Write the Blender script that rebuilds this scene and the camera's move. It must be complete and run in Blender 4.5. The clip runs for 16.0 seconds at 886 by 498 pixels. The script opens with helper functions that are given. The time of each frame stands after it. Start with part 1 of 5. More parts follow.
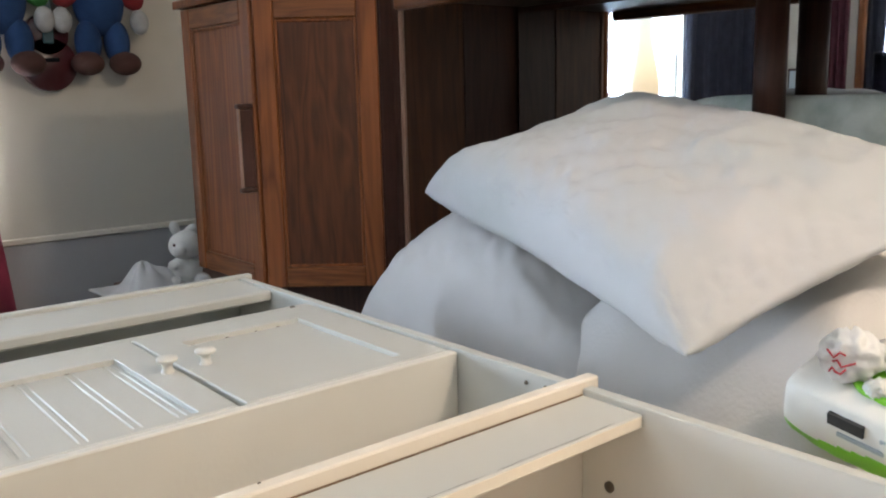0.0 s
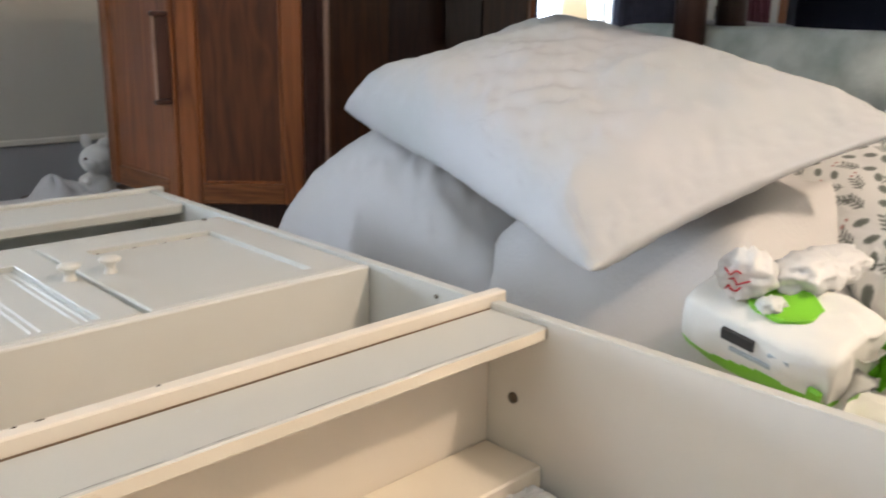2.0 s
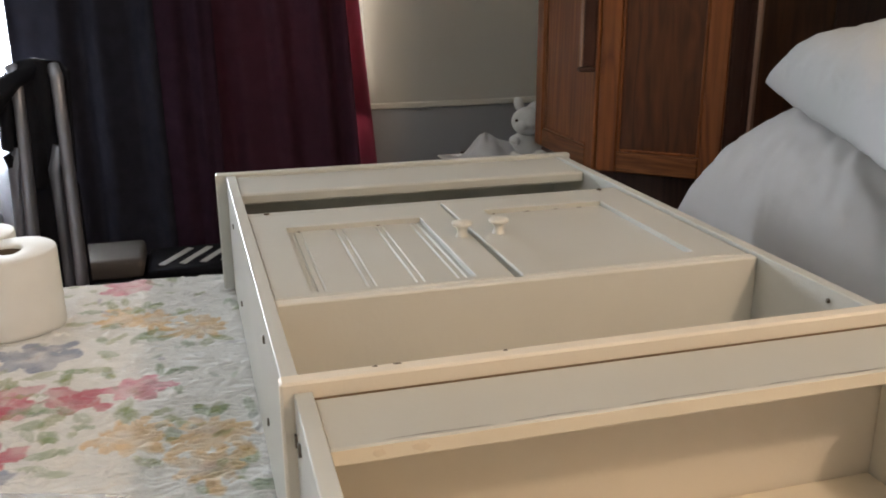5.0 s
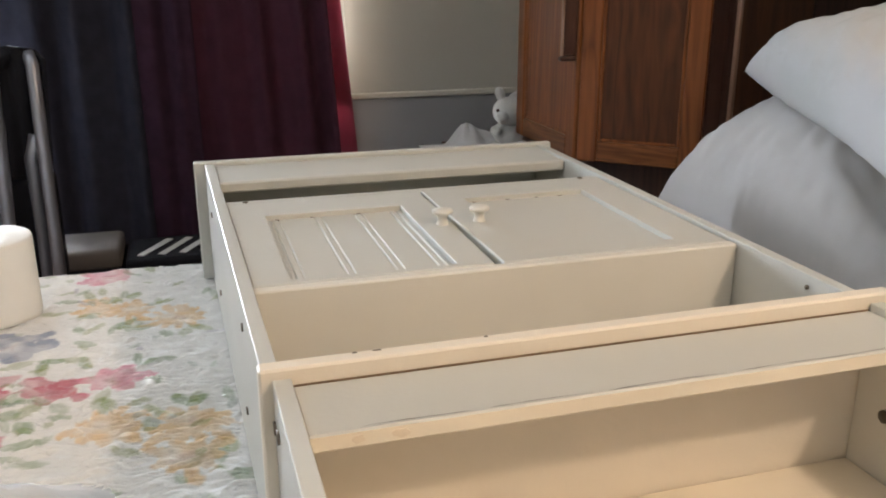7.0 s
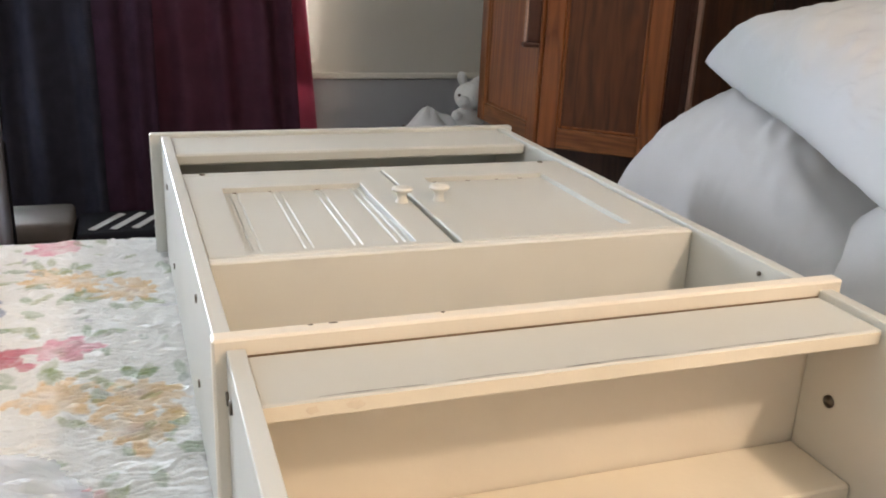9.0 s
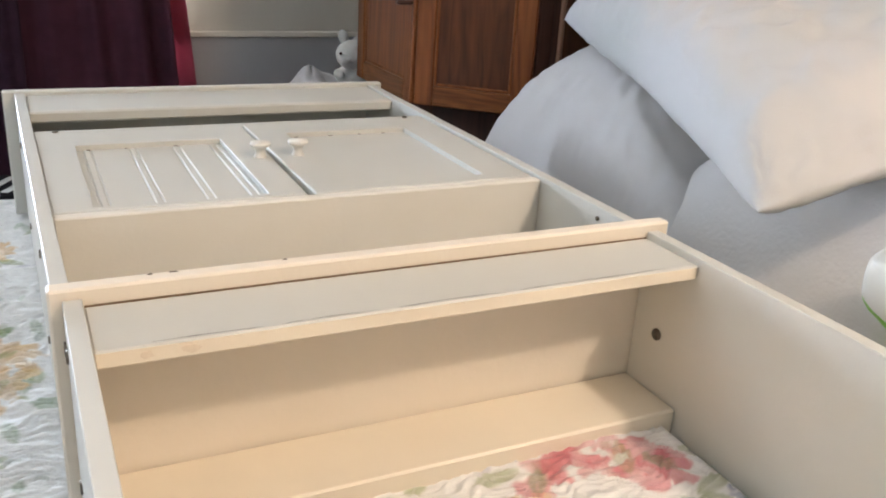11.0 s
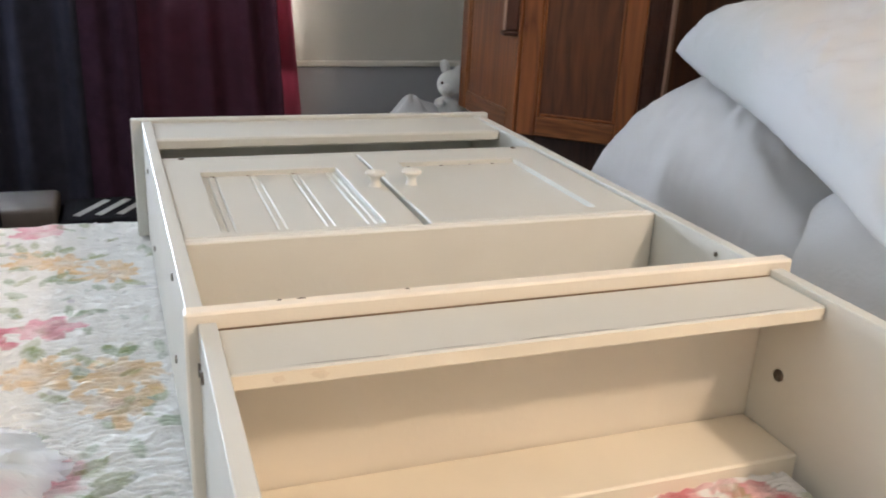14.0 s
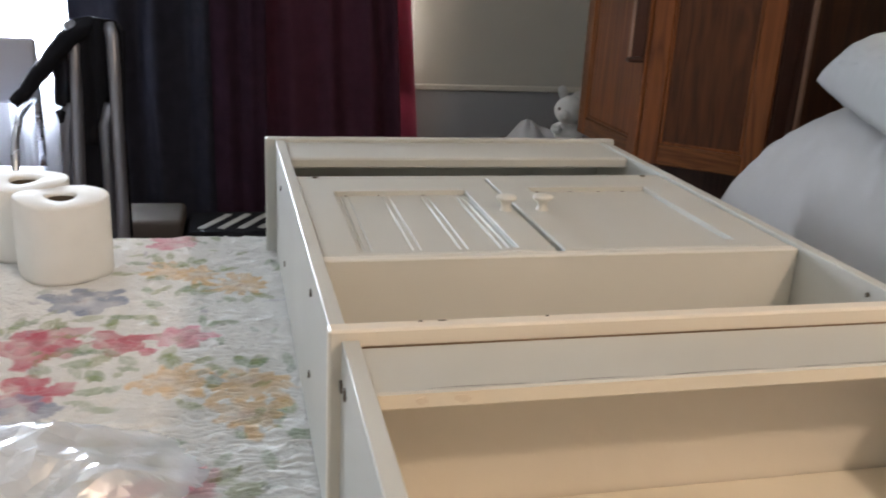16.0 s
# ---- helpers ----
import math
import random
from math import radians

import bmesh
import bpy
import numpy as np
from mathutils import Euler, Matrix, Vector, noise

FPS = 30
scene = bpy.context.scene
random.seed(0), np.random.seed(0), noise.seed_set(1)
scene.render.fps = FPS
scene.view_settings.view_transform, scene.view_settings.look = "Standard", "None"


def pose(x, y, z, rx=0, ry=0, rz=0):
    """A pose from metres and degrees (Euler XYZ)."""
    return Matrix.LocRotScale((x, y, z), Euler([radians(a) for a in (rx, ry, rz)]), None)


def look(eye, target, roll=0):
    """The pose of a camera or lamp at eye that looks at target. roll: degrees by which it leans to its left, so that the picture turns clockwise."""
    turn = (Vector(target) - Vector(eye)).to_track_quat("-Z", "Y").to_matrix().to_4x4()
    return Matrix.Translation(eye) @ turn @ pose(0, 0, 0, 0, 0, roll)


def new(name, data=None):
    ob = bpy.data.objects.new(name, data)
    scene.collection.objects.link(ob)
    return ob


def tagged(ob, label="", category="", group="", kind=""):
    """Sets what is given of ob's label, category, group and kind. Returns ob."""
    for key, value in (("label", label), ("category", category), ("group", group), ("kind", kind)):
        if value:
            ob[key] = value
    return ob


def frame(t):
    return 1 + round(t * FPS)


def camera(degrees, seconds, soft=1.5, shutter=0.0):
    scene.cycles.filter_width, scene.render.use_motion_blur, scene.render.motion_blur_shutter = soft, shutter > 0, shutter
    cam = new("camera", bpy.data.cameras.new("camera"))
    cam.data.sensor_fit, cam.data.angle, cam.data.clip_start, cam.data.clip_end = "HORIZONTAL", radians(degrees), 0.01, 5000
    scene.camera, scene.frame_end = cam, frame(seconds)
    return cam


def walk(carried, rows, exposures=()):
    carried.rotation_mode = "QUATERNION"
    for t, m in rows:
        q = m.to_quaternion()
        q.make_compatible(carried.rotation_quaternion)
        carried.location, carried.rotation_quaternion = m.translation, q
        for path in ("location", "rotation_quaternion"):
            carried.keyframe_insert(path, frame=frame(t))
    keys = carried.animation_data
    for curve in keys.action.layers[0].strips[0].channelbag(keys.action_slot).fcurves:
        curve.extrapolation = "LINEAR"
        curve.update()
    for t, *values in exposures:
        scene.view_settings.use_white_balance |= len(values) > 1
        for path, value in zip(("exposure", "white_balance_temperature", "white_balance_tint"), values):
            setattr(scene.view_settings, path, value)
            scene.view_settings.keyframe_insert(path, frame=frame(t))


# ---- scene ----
cam = camera(54.2, 16.0, soft=1.9, shutter=0.4)
PATH = [
    (0, (0.038, 0.026, 1.144), (1.288, 1.545, 0.787), -1.4),
    (0.5, (0.035, 0.015, 1.137), (1.298, 1.511, 0.725), -2.4),
    (1, (0.032, -0.003, 1.14), (1.431, 1.374, 0.758), -2.6),
    (1.5, (0.042, 0.002, 1.133), (1.485, 1.312, 0.685), -1.1),
    (2, (0.049, 0.015, 1.126), (1.401, 1.395, 0.61), 1.2),
    (2.5, (0.083, -0.004, 1.122), (1.158, 1.587, 0.565), 1.4),
    (3, (0.112, -0.005, 1.124), (0.765, 1.798, 0.559), 3.3),
    (3.5, (0.12, -0.002, 1.14), (0.542, 1.884, 0.626), 0.4),
    (4, (0.106, -0.003, 1.142), (0.526, 1.882, 0.623), -0.2),
    (4.5, (0.107, 0.006, 1.137), (0.594, 1.855, 0.552), -0.5),
    (7, (0.11, 0.01, 1.126), (0.661, 1.831, 0.51), -0.0),
    (7.5, (0.121, 0.015, 1.123), (0.765, 1.791, 0.465), -0.9),
    (8, (0.116, 0.019, 1.12), (0.723, 1.801, 0.445), 0.2),
    (8.5, (0.112, 0.016, 1.12), (0.731, 1.803, 0.469), 1.0),
    (9, (0.108, 0.01, 1.116), (0.752, 1.792, 0.473), 2.6),
    (9.5, (0.106, 0.006, 1.116), (0.706, 1.809, 0.492), 1.5),
    (10, (0.12, -0.014, 1.116), (0.829, 1.735, 0.453), 2.9),
    (10.2, (0.127, -0.021, 1.113), (0.889, 1.682, 0.392), 3.7),
    (12.3, (0.151, -0.053, 1.122), (1.027, 1.613, 0.445), 3.4),
    (12.5, (0.15, -0.055, 1.122), (1.015, 1.621, 0.456), 3.2),
    (13, (0.139, -0.048, 1.122), (0.934, 1.665, 0.464), 3.2),
    (13.5, (0.128, -0.042, 1.122), (0.864, 1.705, 0.484), 3.0),
    (14, (0.117, -0.029, 1.12), (0.782, 1.736, 0.454), 2.9),
    (14.5, (0.109, -0.023, 1.123), (0.708, 1.774, 0.481), 2.8),
    (15, (0.112, -0.031, 1.115), (0.76, 1.738, 0.444), 3.3),
    (15.5, (0.098, -0.024, 1.12), (0.675, 1.787, 0.498), 3.8),
    (16, (0.085, -0.013, 1.117), (0.532, 1.834, 0.492), 3.0),
]
EXPOSURES = [
    (0.0, -0.09, 6350, 11), (1.0, -0.13, 6300, 12), (1.5, -0.06, 6350, 12), (2.4, -0.11, 6550, 13), (3.0, -0.33, 6450, 13), (3.5, -0.57, 6850, 13), (4.5, -0.59, 7250, 14),
    (7.0, -0.28, 7050, 14), (8.0, 0.02, 6900, 13), (10.0, 0.0, 6850, 14), (12.5, 0.14, 6300, 13), (14.0, -0.01, 6600, 13), (15.0, 0.0, 6800, 14), (16.0, -0.53, 6800, 14)]
walk(cam, [(t, look(eye, target, roll)) for t, eye, target, roll in PATH], EXPOSURES)

# ---- light ----
world = bpy.data.worlds.new("world")
scene.world = world
world.use_nodes = True
wn = world.node_tree
sky = wn.nodes.new("ShaderNodeTexSky")
sky.sky_type = 'NISHITA'
sky.sun_disc = False
sky.sun_elevation = radians(40)
sky.sun_rotation = radians(-30)
wn.links.new(sky.outputs[0], wn.nodes["Background"].inputs[0])
wn.nodes["Background"].inputs[1].default_value = 0.15


def area_light(name, m, sx, sy, energy, color):
    d = bpy.data.lights.new(name, 'AREA')
    d.shape = 'RECTANGLE'
    d.size, d.size_y, d.energy, d.color = sx, sy, energy, color
    ob = new(name, d)
    ob.matrix_world = m
    return ob


WALL_Y = 3.15
WIN_X0, WIN_X1, WIN_Z0, WIN_Z1 = -1.30, 0.69, 0.69, 1.62
# daylight standing in the window opening
area_light("window_daylight", pose(-0.675, WALL_Y + 0.20, 1.07, -90, 0, 0), 0.18, 0.60, 370, (0.70, 0.84, 1.0))
area_light("window_daylight_edge", pose(0.48, WALL_Y + 0.20, 1.30, -90, 0, 0), 0.36, 0.9, 30, (0.95, 0.96, 1.0))
# warm ceiling lamp behind the walker
lamp = bpy.data.lights.new("ceiling_lamp_bulb", 'POINT')
lamp.energy, lamp.color, lamp.shadow_soft_size = 76, (1.0, 0.835, 0.66), 0.07
lamp_ob = new("ceiling_lamp_bulb", lamp)
lamp_ob.location = (1.23, -0.70, 2.28)


# ---- materials ----
def mat(name, color, rough=0.6, metal=0.0, var=0.12, scale=6.0, bump=0.15, bscale=60.0, coat=0.0, sheen=0.0, var2=None, trans=0.0, stretch=(1, 1, 1), spec=0.5):
    m = bpy.data.materials.new(name)
    m.use_nodes = True
    nt = m.node_tree
    b = nt.nodes["Principled BSDF"]
    tc = nt.nodes.new("ShaderNodeTexCoord")
    mp = nt.nodes.new("ShaderNodeMapping")
    mp.inputs["Scale"].default_value = stretch
    nt.links.new(tc.outputs["Object"], mp.inputs[0])
    n1 = nt.nodes.new("ShaderNodeTexNoise")
    n1.inputs["Scale"].default_value = scale
    n1.inputs["Detail"].default_value = 5
    nt.links.new(mp.outputs[0], n1.inputs["Vector"])
    n2 = nt.nodes.new("ShaderNodeTexNoise")
    n2.inputs["Scale"].default_value = bscale
    n2.inputs["Detail"].default_value = 3
    nt.links.new(mp.outputs[0], n2.inputs["Vector"])
    mix = nt.nodes.new("ShaderNodeMix")
    mix.data_type = 'RGBA'
    c2 = var2 if var2 else tuple(c * (1 - var * 2) for c in color)
    mix.inputs[6].default_value = (*color, 1)
    mix.inputs[7].default_value = (*c2, 1)
    ramp = nt.nodes.new("ShaderNodeMapRange")
    ramp.inputs[1].default_value, ramp.inputs[2].default_value = 0.35, 0.75
    nt.links.new(n1.outputs[0], ramp.inputs[0])
    nt.links.new(ramp.outputs[0], mix.inputs[0])
    nt.links.new(mix.outputs[2], b.inputs["Base Color"])
    rr = nt.nodes.new("ShaderNodeMapRange")
    rr.inputs[3].default_value, rr.inputs[4].default_value = max(0.02, rough - 0.08), min(1, rough + 0.1)
    nt.links.new(n1.outputs[0], rr.inputs[0])
    nt.links.new(rr.outputs[0], b.inputs["Roughness"])
    b.inputs["Metallic"].default_value = metal
    b.inputs["Specular IOR Level"].default_value = spec
    b.inputs["Coat Weight"].default_value = coat
    b.inputs["Sheen Weight"].default_value = sheen
    if trans:
        b.inputs["Transmission Weight"].default_value = trans
    if bump:
        bp = nt.nodes.new("ShaderNodeBump")
        bp.inputs["Strength"].default_value = bump
        bp.inputs["Distance"].default_value = 0.004
        nt.links.new(n2.outputs[0], bp.inputs["Height"])
        nt.links.new(bp.outputs[0], b.inputs["Normal"])
    return m


def wood(name, dark, light, rough=0.46, along=(8, 8, 0.7)):
    """Oak: long uneven grain with fine pores."""
    m = bpy.data.materials.new(name)
    m.use_nodes = True
    nt = m.node_tree
    b = nt.nodes["Principled BSDF"]
    tc = nt.nodes.new("ShaderNodeTexCoord")
    mp = nt.nodes.new("ShaderNodeMapping")
    mp.inputs["Scale"].default_value = along
    nt.links.new(tc.outputs["Object"], mp.inputs[0])
    big = nt.nodes.new("ShaderNodeTexNoise")
    big.inputs["Scale"].default_value, big.inputs["Detail"].default_value, big.inputs["Distortion"].default_value = 1.3, 3, 0.8
    nt.links.new(mp.outputs[0], big.inputs["Vector"])
    rings = nt.nodes.new("ShaderNodeMath")
    rings.operation = 'MULTIPLY'
    rings.inputs[1].default_value = 9.0
    nt.links.new(big.outputs[0], rings.inputs[0])
    fr = nt.nodes.new("ShaderNodeMath")
    fr.operation = 'PINGPONG'
    fr.inputs[1].default_value = 0.5
    nt.links.new(rings.outputs[0], fr.inputs[0])
    mp2 = nt.nodes.new("ShaderNodeMapping")
    mp2.inputs["Scale"].default_value = tuple(a * 11 if a > 2 else a * 4 for a in along)
    nt.links.new(tc.outputs["Object"], mp2.inputs[0])
    fine = nt.nodes.new("ShaderNodeTexNoise")
    fine.inputs["Scale"].default_value, fine.inputs["Detail"].default_value = 1.0, 4
    nt.links.new(mp2.outputs[0], fine.inputs["Vector"])
    add = nt.nodes.new("ShaderNodeMath")
    add.operation = 'MULTIPLY_ADD'
    add.inputs[1].default_value = 0.9
    nt.links.new(fr.outputs[0], add.inputs[0])
    nt.links.new(fine.outputs[0], add.inputs[2])
    rg = nt.nodes.new("ShaderNodeMapRange")
    rg.inputs[1].default_value, rg.inputs[2].default_value = 0.22, 1.1
    nt.links.new(add.outputs[0], rg.inputs[0])
    mix = nt.nodes.new("ShaderNodeMix")
    mix.data_type = 'RGBA'
    mix.inputs[6].default_value, mix.inputs[7].default_value = (*dark, 1), (*light, 1)
    nt.links.new(rg.outputs[0], mix.inputs[0])
    nt.links.new(mix.outputs[2], b.inputs["Base Color"])
    b.inputs["Roughness"].default_value = rough
    b.inputs["Specular IOR Level"].default_value = 0.28
    bp = nt.nodes.new("ShaderNodeBump")
    bp.inputs["Strength"].default_value, bp.inputs["Distance"].default_value = 0.25, 0.002
    nt.links.new(fine.outputs[0], bp.inputs["Height"])
    nt.links.new(bp.outputs[0], b.inputs["Normal"])
    return m


# Cabinet paints differ partly for real, partly to paint lamp-facing faces lighter.
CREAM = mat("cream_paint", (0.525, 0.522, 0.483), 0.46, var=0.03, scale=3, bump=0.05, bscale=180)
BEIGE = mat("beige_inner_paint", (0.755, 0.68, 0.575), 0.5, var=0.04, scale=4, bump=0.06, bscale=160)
CREAM_OLD_LIT = mat("yellowed_lit_cream_paint", (0.80, 0.72, 0.59), 0.5, var=0.05, scale=5, bump=0.07, bscale=150)
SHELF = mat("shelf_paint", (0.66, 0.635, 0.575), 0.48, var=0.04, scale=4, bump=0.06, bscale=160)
GAP = mat("brown_gap_shade", (0.20, 0.135, 0.085), 0.95, bump=0.1, spec=0.1)
CHIP = mat("chipped_edge", (0.06, 0.04, 0.024), 0.95, bump=0.2, spec=0.1)
SMUDGE = mat("rubbed_paint", (0.74, 0.64, 0.51), 0.6, var=0.1, scale=90, bump=0.1)
SCREW = mat("dull_screw", (0.16, 0.13, 0.10), 0.45, metal=0.8)
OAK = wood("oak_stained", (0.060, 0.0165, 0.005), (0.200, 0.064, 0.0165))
# Darker oak copy: shade painted on the door turned from the window.
OAK_PANEL_SHADED = wood("oak_panel_shaded", (0.027, 0.0078, 0.003), (0.092, 0.029, 0.0088), along=(9, 9, 0.8))
OAK_H = wood("oak_rail", (0.056, 0.0175, 0.0055), (0.175, 0.063, 0.019), along=(1.4, 1.4, 15))
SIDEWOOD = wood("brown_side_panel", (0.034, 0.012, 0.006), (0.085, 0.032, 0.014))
EDGEWOOD = wood("pale_oak_edge", (0.16, 0.085, 0.055), (0.34, 0.21, 0.15))
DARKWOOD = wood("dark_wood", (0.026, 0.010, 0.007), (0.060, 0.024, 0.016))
BRASS = mat("aged_brass", (0.13, 0.075, 0.045), 0.4, metal=0.7, var=0.3, scale=30)
LINEN = mat("white_cotton", (0.55, 0.54, 0.54), 0.85, var=0.03, scale=9, bump=0.10, bscale=420)
LINEN_STAIN = mat("white_cotton_worn", (0.48, 0.48, 0.49), 0.85, var=0.06, scale=4, bump=0.10, bscale=420, var2=(0.42, 0.44, 0.435))
SHEET = mat("white_sheet", (0.61, 0.59, 0.575), 0.9, var=0.03, scale=6, bump=0.2, bscale=160)
WALL = mat("wall_paint", (0.50, 0.47, 0.41), 0.8, var=0.03, scale=2, bump=0.1, bscale=120)
WAINSCOT = mat("grey_wainscot_paint", (0.34, 0.34, 0.35), 0.7, var=0.04, scale=2, bump=0.1, bscale=120)
TRIM = mat("cream_trim", (0.62, 0.58, 0.50), 0.5, var=0.03, bump=0.05)
CEIL = mat("ceiling_paint", (0.75, 0.73, 0.69), 0.9, var=0.03, bump=0.1)
FLOOR = wood("floor_wood", (0.03, 0.015, 0.009), (0.09, 0.045, 0.025), along=(1.2, 14, 14))
NAVY = mat("navy_drape", (0.019, 0.0195, 0.030), 0.95, var=0.15, scale=20, bump=0.3, bscale=300, spec=0.2)
PLUM = mat("plum_blend_strip", (0.027, 0.0105, 0.022), 0.95, var=0.15, scale=20, bump=0.3, bscale=300, spec=0.2)
WINE = mat("wine_red_drape", (0.058, 0.0045, 0.013), 0.9, var=0.15, scale=20, bump=0.3, bscale=300, sheen=0.1)
STEEL = mat("painted_grey_tube", (0.24, 0.24, 0.27), 0.35, metal=0.6, var=0.1)
CHROME = mat("chromed_tube", (0.55, 0.55, 0.58), 0.25, metal=0.9)
BLACK = mat("black_cloth", (0.009, 0.009, 0.012), 0.9, spec=0.15, var=0.2, bump=0.3, bscale=200)
GREYPL = mat("pale_grey_plastic", (0.36, 0.36, 0.40), 0.5, var=0.04)
PAPER = mat("soft_paper", (0.82, 0.79, 0.74), 0.95, var=0.03, scale=20, bump=0.10, bscale=160)
CORE = mat("cardboard_core", (0.10, 0.075, 0.05), 0.9)
GREEN = mat("lime_plastic", (0.20, 0.55, 0.03), 0.35, var=0.03, bump=0.03)
PACK = mat("white_film", (0.74, 0.73, 0.68), 0.42, var=0.03, scale=12, bump=0.15, bscale=40)
INK = mat("black_print", (0.03, 0.03, 0.03), 0.5, bump=0)
GREYINK = mat("grey_print", (0.42, 0.48, 0.52), 0.5, bump=0)
REDINK = mat("red_print", (0.50, 0.03, 0.05), 0.5, bump=0)
PLUSH = mat("white_plush", (0.68, 0.67, 0.64), 1.0, var=0.06, scale=40, bump=0.8, bscale=250, sheen=0.4)
BAGWHITE = mat("white_bag_film", (0.88, 0.87, 0.86), 0.38, var=0.04, scale=30, bump=0.35, bscale=90, trans=0.25)
BLUE = mat("blue_plush", (0.0093, 0.0372, 0.1178), 1.0, var=0.1, scale=30, bump=0.6, bscale=250)
RED = mat("red_plush", (0.1736, 0.0074, 0.0112), 1.0, var=0.1, scale=30, bump=0.6, bscale=250)
BROWNP = mat("brown_plush", (0.06, 0.022, 0.016), 1.0, var=0.1, scale=30, bump=0.6, bscale=250)
WHITEP = mat("pale_plush", (0.341, 0.341, 0.341), 1.0, var=0.1, scale=30, bump=0.6, bscale=250)
GREENP = mat("green_plush", (0.0186, 0.124, 0.0186), 1.0, var=0.1, scale=30, bump=0.6, bscale=250)
GUITAR = mat("dark_red_lacquer", (0.055, 0.010, 0.012), 0.3, var=0.15, coat=0.5)
TEALP = mat("teal_wood", (0.02, 0.07, 0.09), 0.5)
SAGE = mat("sage_floral_cloth", (0.68, 0.72, 0.68), 0.9, var=0.1, scale=14, bump=0.3, bscale=200, var2=(0.34, 0.40, 0.36))
STRIPE = mat("pale_stripe", (0.5, 0.5, 0.48), 0.9)
BROWNBOX = mat("brown_fabric", (0.085, 0.07, 0.06), 0.9)
SCREEN = mat("tv_screen", (0.0015, 0.0015, 0.002), 0.6, var=0.02, bump=0, spec=0.0)


def glassy(name, rough, ior, tint):
    m = bpy.data.materials.new(name)
    m.use_nodes = True
    b = m.node_tree.nodes["Principled BSDF"]
    b.inputs["Base Color"].default_value = (*tint, 1)
    b.inputs["Transmission Weight"].default_value = 1
    b.inputs["Roughness"].default_value = rough
    b.inputs["IOR"].default_value = ior
    return m


GLASS = glassy("window_glass", 0.0, 1.45, (0.97, 0.98, 0.98))
MIRROR = bpy.data.materials.new("mirror_silver")
MIRROR.use_nodes = True
_b = MIRROR.node_tree.nodes["Principled BSDF"]
_b.inputs["Base Color"].default_value = (0.82, 0.83, 0.82, 1)
_b.inputs["Metallic"].default_value = 1
_b.inputs["Roughness"].default_value = 0.015


def sheer_material():
    m = bpy.data.materials.new("white_sheer")
    m.use_nodes = True
    nt = m.node_tree
    b = nt.nodes["Principled BSDF"]
    b.inputs["Base Color"].default_value = (0.85, 0.85, 0.87, 1)
    b.inputs["Roughness"].default_value = 0.9
    tr = nt.nodes.new("ShaderNodeBsdfTranslucent")
    tr.inputs[0].default_value = (0.9, 0.92, 0.95, 1)
    tp = nt.nodes.new("ShaderNodeBsdfTransparent")
    mx = nt.nodes.new("ShaderNodeMixShader")
    mx.inputs[0].default_value = 0.6
    nt.links.new(b.outputs[0], mx.inputs[1])
    nt.links.new(tr.outputs[0], mx.inputs[2])
    mx2 = nt.nodes.new("ShaderNodeMixShader")
    mx2.inputs[0].default_value = 0.55
    nt.links.new(mx.outputs[0], mx2.inputs[1])
    nt.links.new(tp.outputs[0], mx2.inputs[2])
    nt.links.new(mx2.outputs[0], nt.nodes["Material Output"].inputs[0])
    return m


SHEER = sheer_material()


def translucent_cloth(name, color, through_color, share):
    m = mat(name, color, 0.85, var=0.15, scale=20, bump=0.3, bscale=300)
    nt = m.node_tree
    b = nt.nodes["Principled BSDF"]
    tr = nt.nodes.new("ShaderNodeBsdfTranslucent")
    tr.inputs[0].default_value = (*through_color, 1)
    mx = nt.nodes.new("ShaderNodeMixShader")
    mx.inputs[0].default_value = share
    nt.links.new(b.outputs[0], mx.inputs[1])
    nt.links.new(tr.outputs[0], mx.inputs[2])
    nt.links.new(mx.outputs[0], nt.nodes["Material Output"].inputs[0])
    return m


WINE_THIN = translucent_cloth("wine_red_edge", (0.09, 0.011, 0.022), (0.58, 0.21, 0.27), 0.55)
# Cloth of the sheet added to bounce daylight beside the red curtain.
BOUNCE_CLOTH = translucent_cloth("white_bounce_cloth", (0.80, 0.78, 0.74), (0.8, 0.78, 0.74), 0.3)
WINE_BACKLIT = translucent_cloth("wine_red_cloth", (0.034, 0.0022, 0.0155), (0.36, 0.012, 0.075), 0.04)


def print_material(name, bump=0.15, bscale=350, stretch=(1, 1, 1)):
    """Cloth that takes its printed pattern from the mesh's colour layer."""
    m = mat(name, (0.8, 0.8, 0.8), 0.92, bump=bump, bscale=bscale, sheen=0.15, stretch=stretch)
    nt = m.node_tree
    b = nt.nodes["Principled BSDF"]
    at = nt.nodes.new("ShaderNodeVertexColor")
    at.layer_name = "print"
    nt.links.new(at.outputs[0], b.inputs["Base Color"])
    return m


QUILT = print_material("printed_quilt", 0.75, 210, (0.45, 1, 1))
LEAFCLOTH = print_material("leaf_printed_cotton")


# ---- building helpers ----
def box(bm, x0, x1, y0, y1, z0, z1, bevel=0.0, m=None, seg=1):
    r = bmesh.ops.create_cube(bm, size=1)
    vs = r["verts"]
    for v in vs:
        v.co = Vector(((x0 + x1) / 2 + v.co.x * (x1 - x0), (y0 + y1) / 2 + v.co.y * (y1 - y0), (z0 + z1) / 2 + v.co.z * (z1 - z0)))
    if bevel:
        es = list({e for v in vs for e in v.link_edges})
        out = bmesh.ops.bevel(bm, geom=es, offset=bevel, segments=seg, affect='EDGES', profile=0.5)
        vs = list({v for f in out["faces"] for v in f.verts} | {v for v in vs if v.is_valid})
    if m is not None:
        bmesh.ops.transform(bm, matrix=m, verts=vs)
    return vs


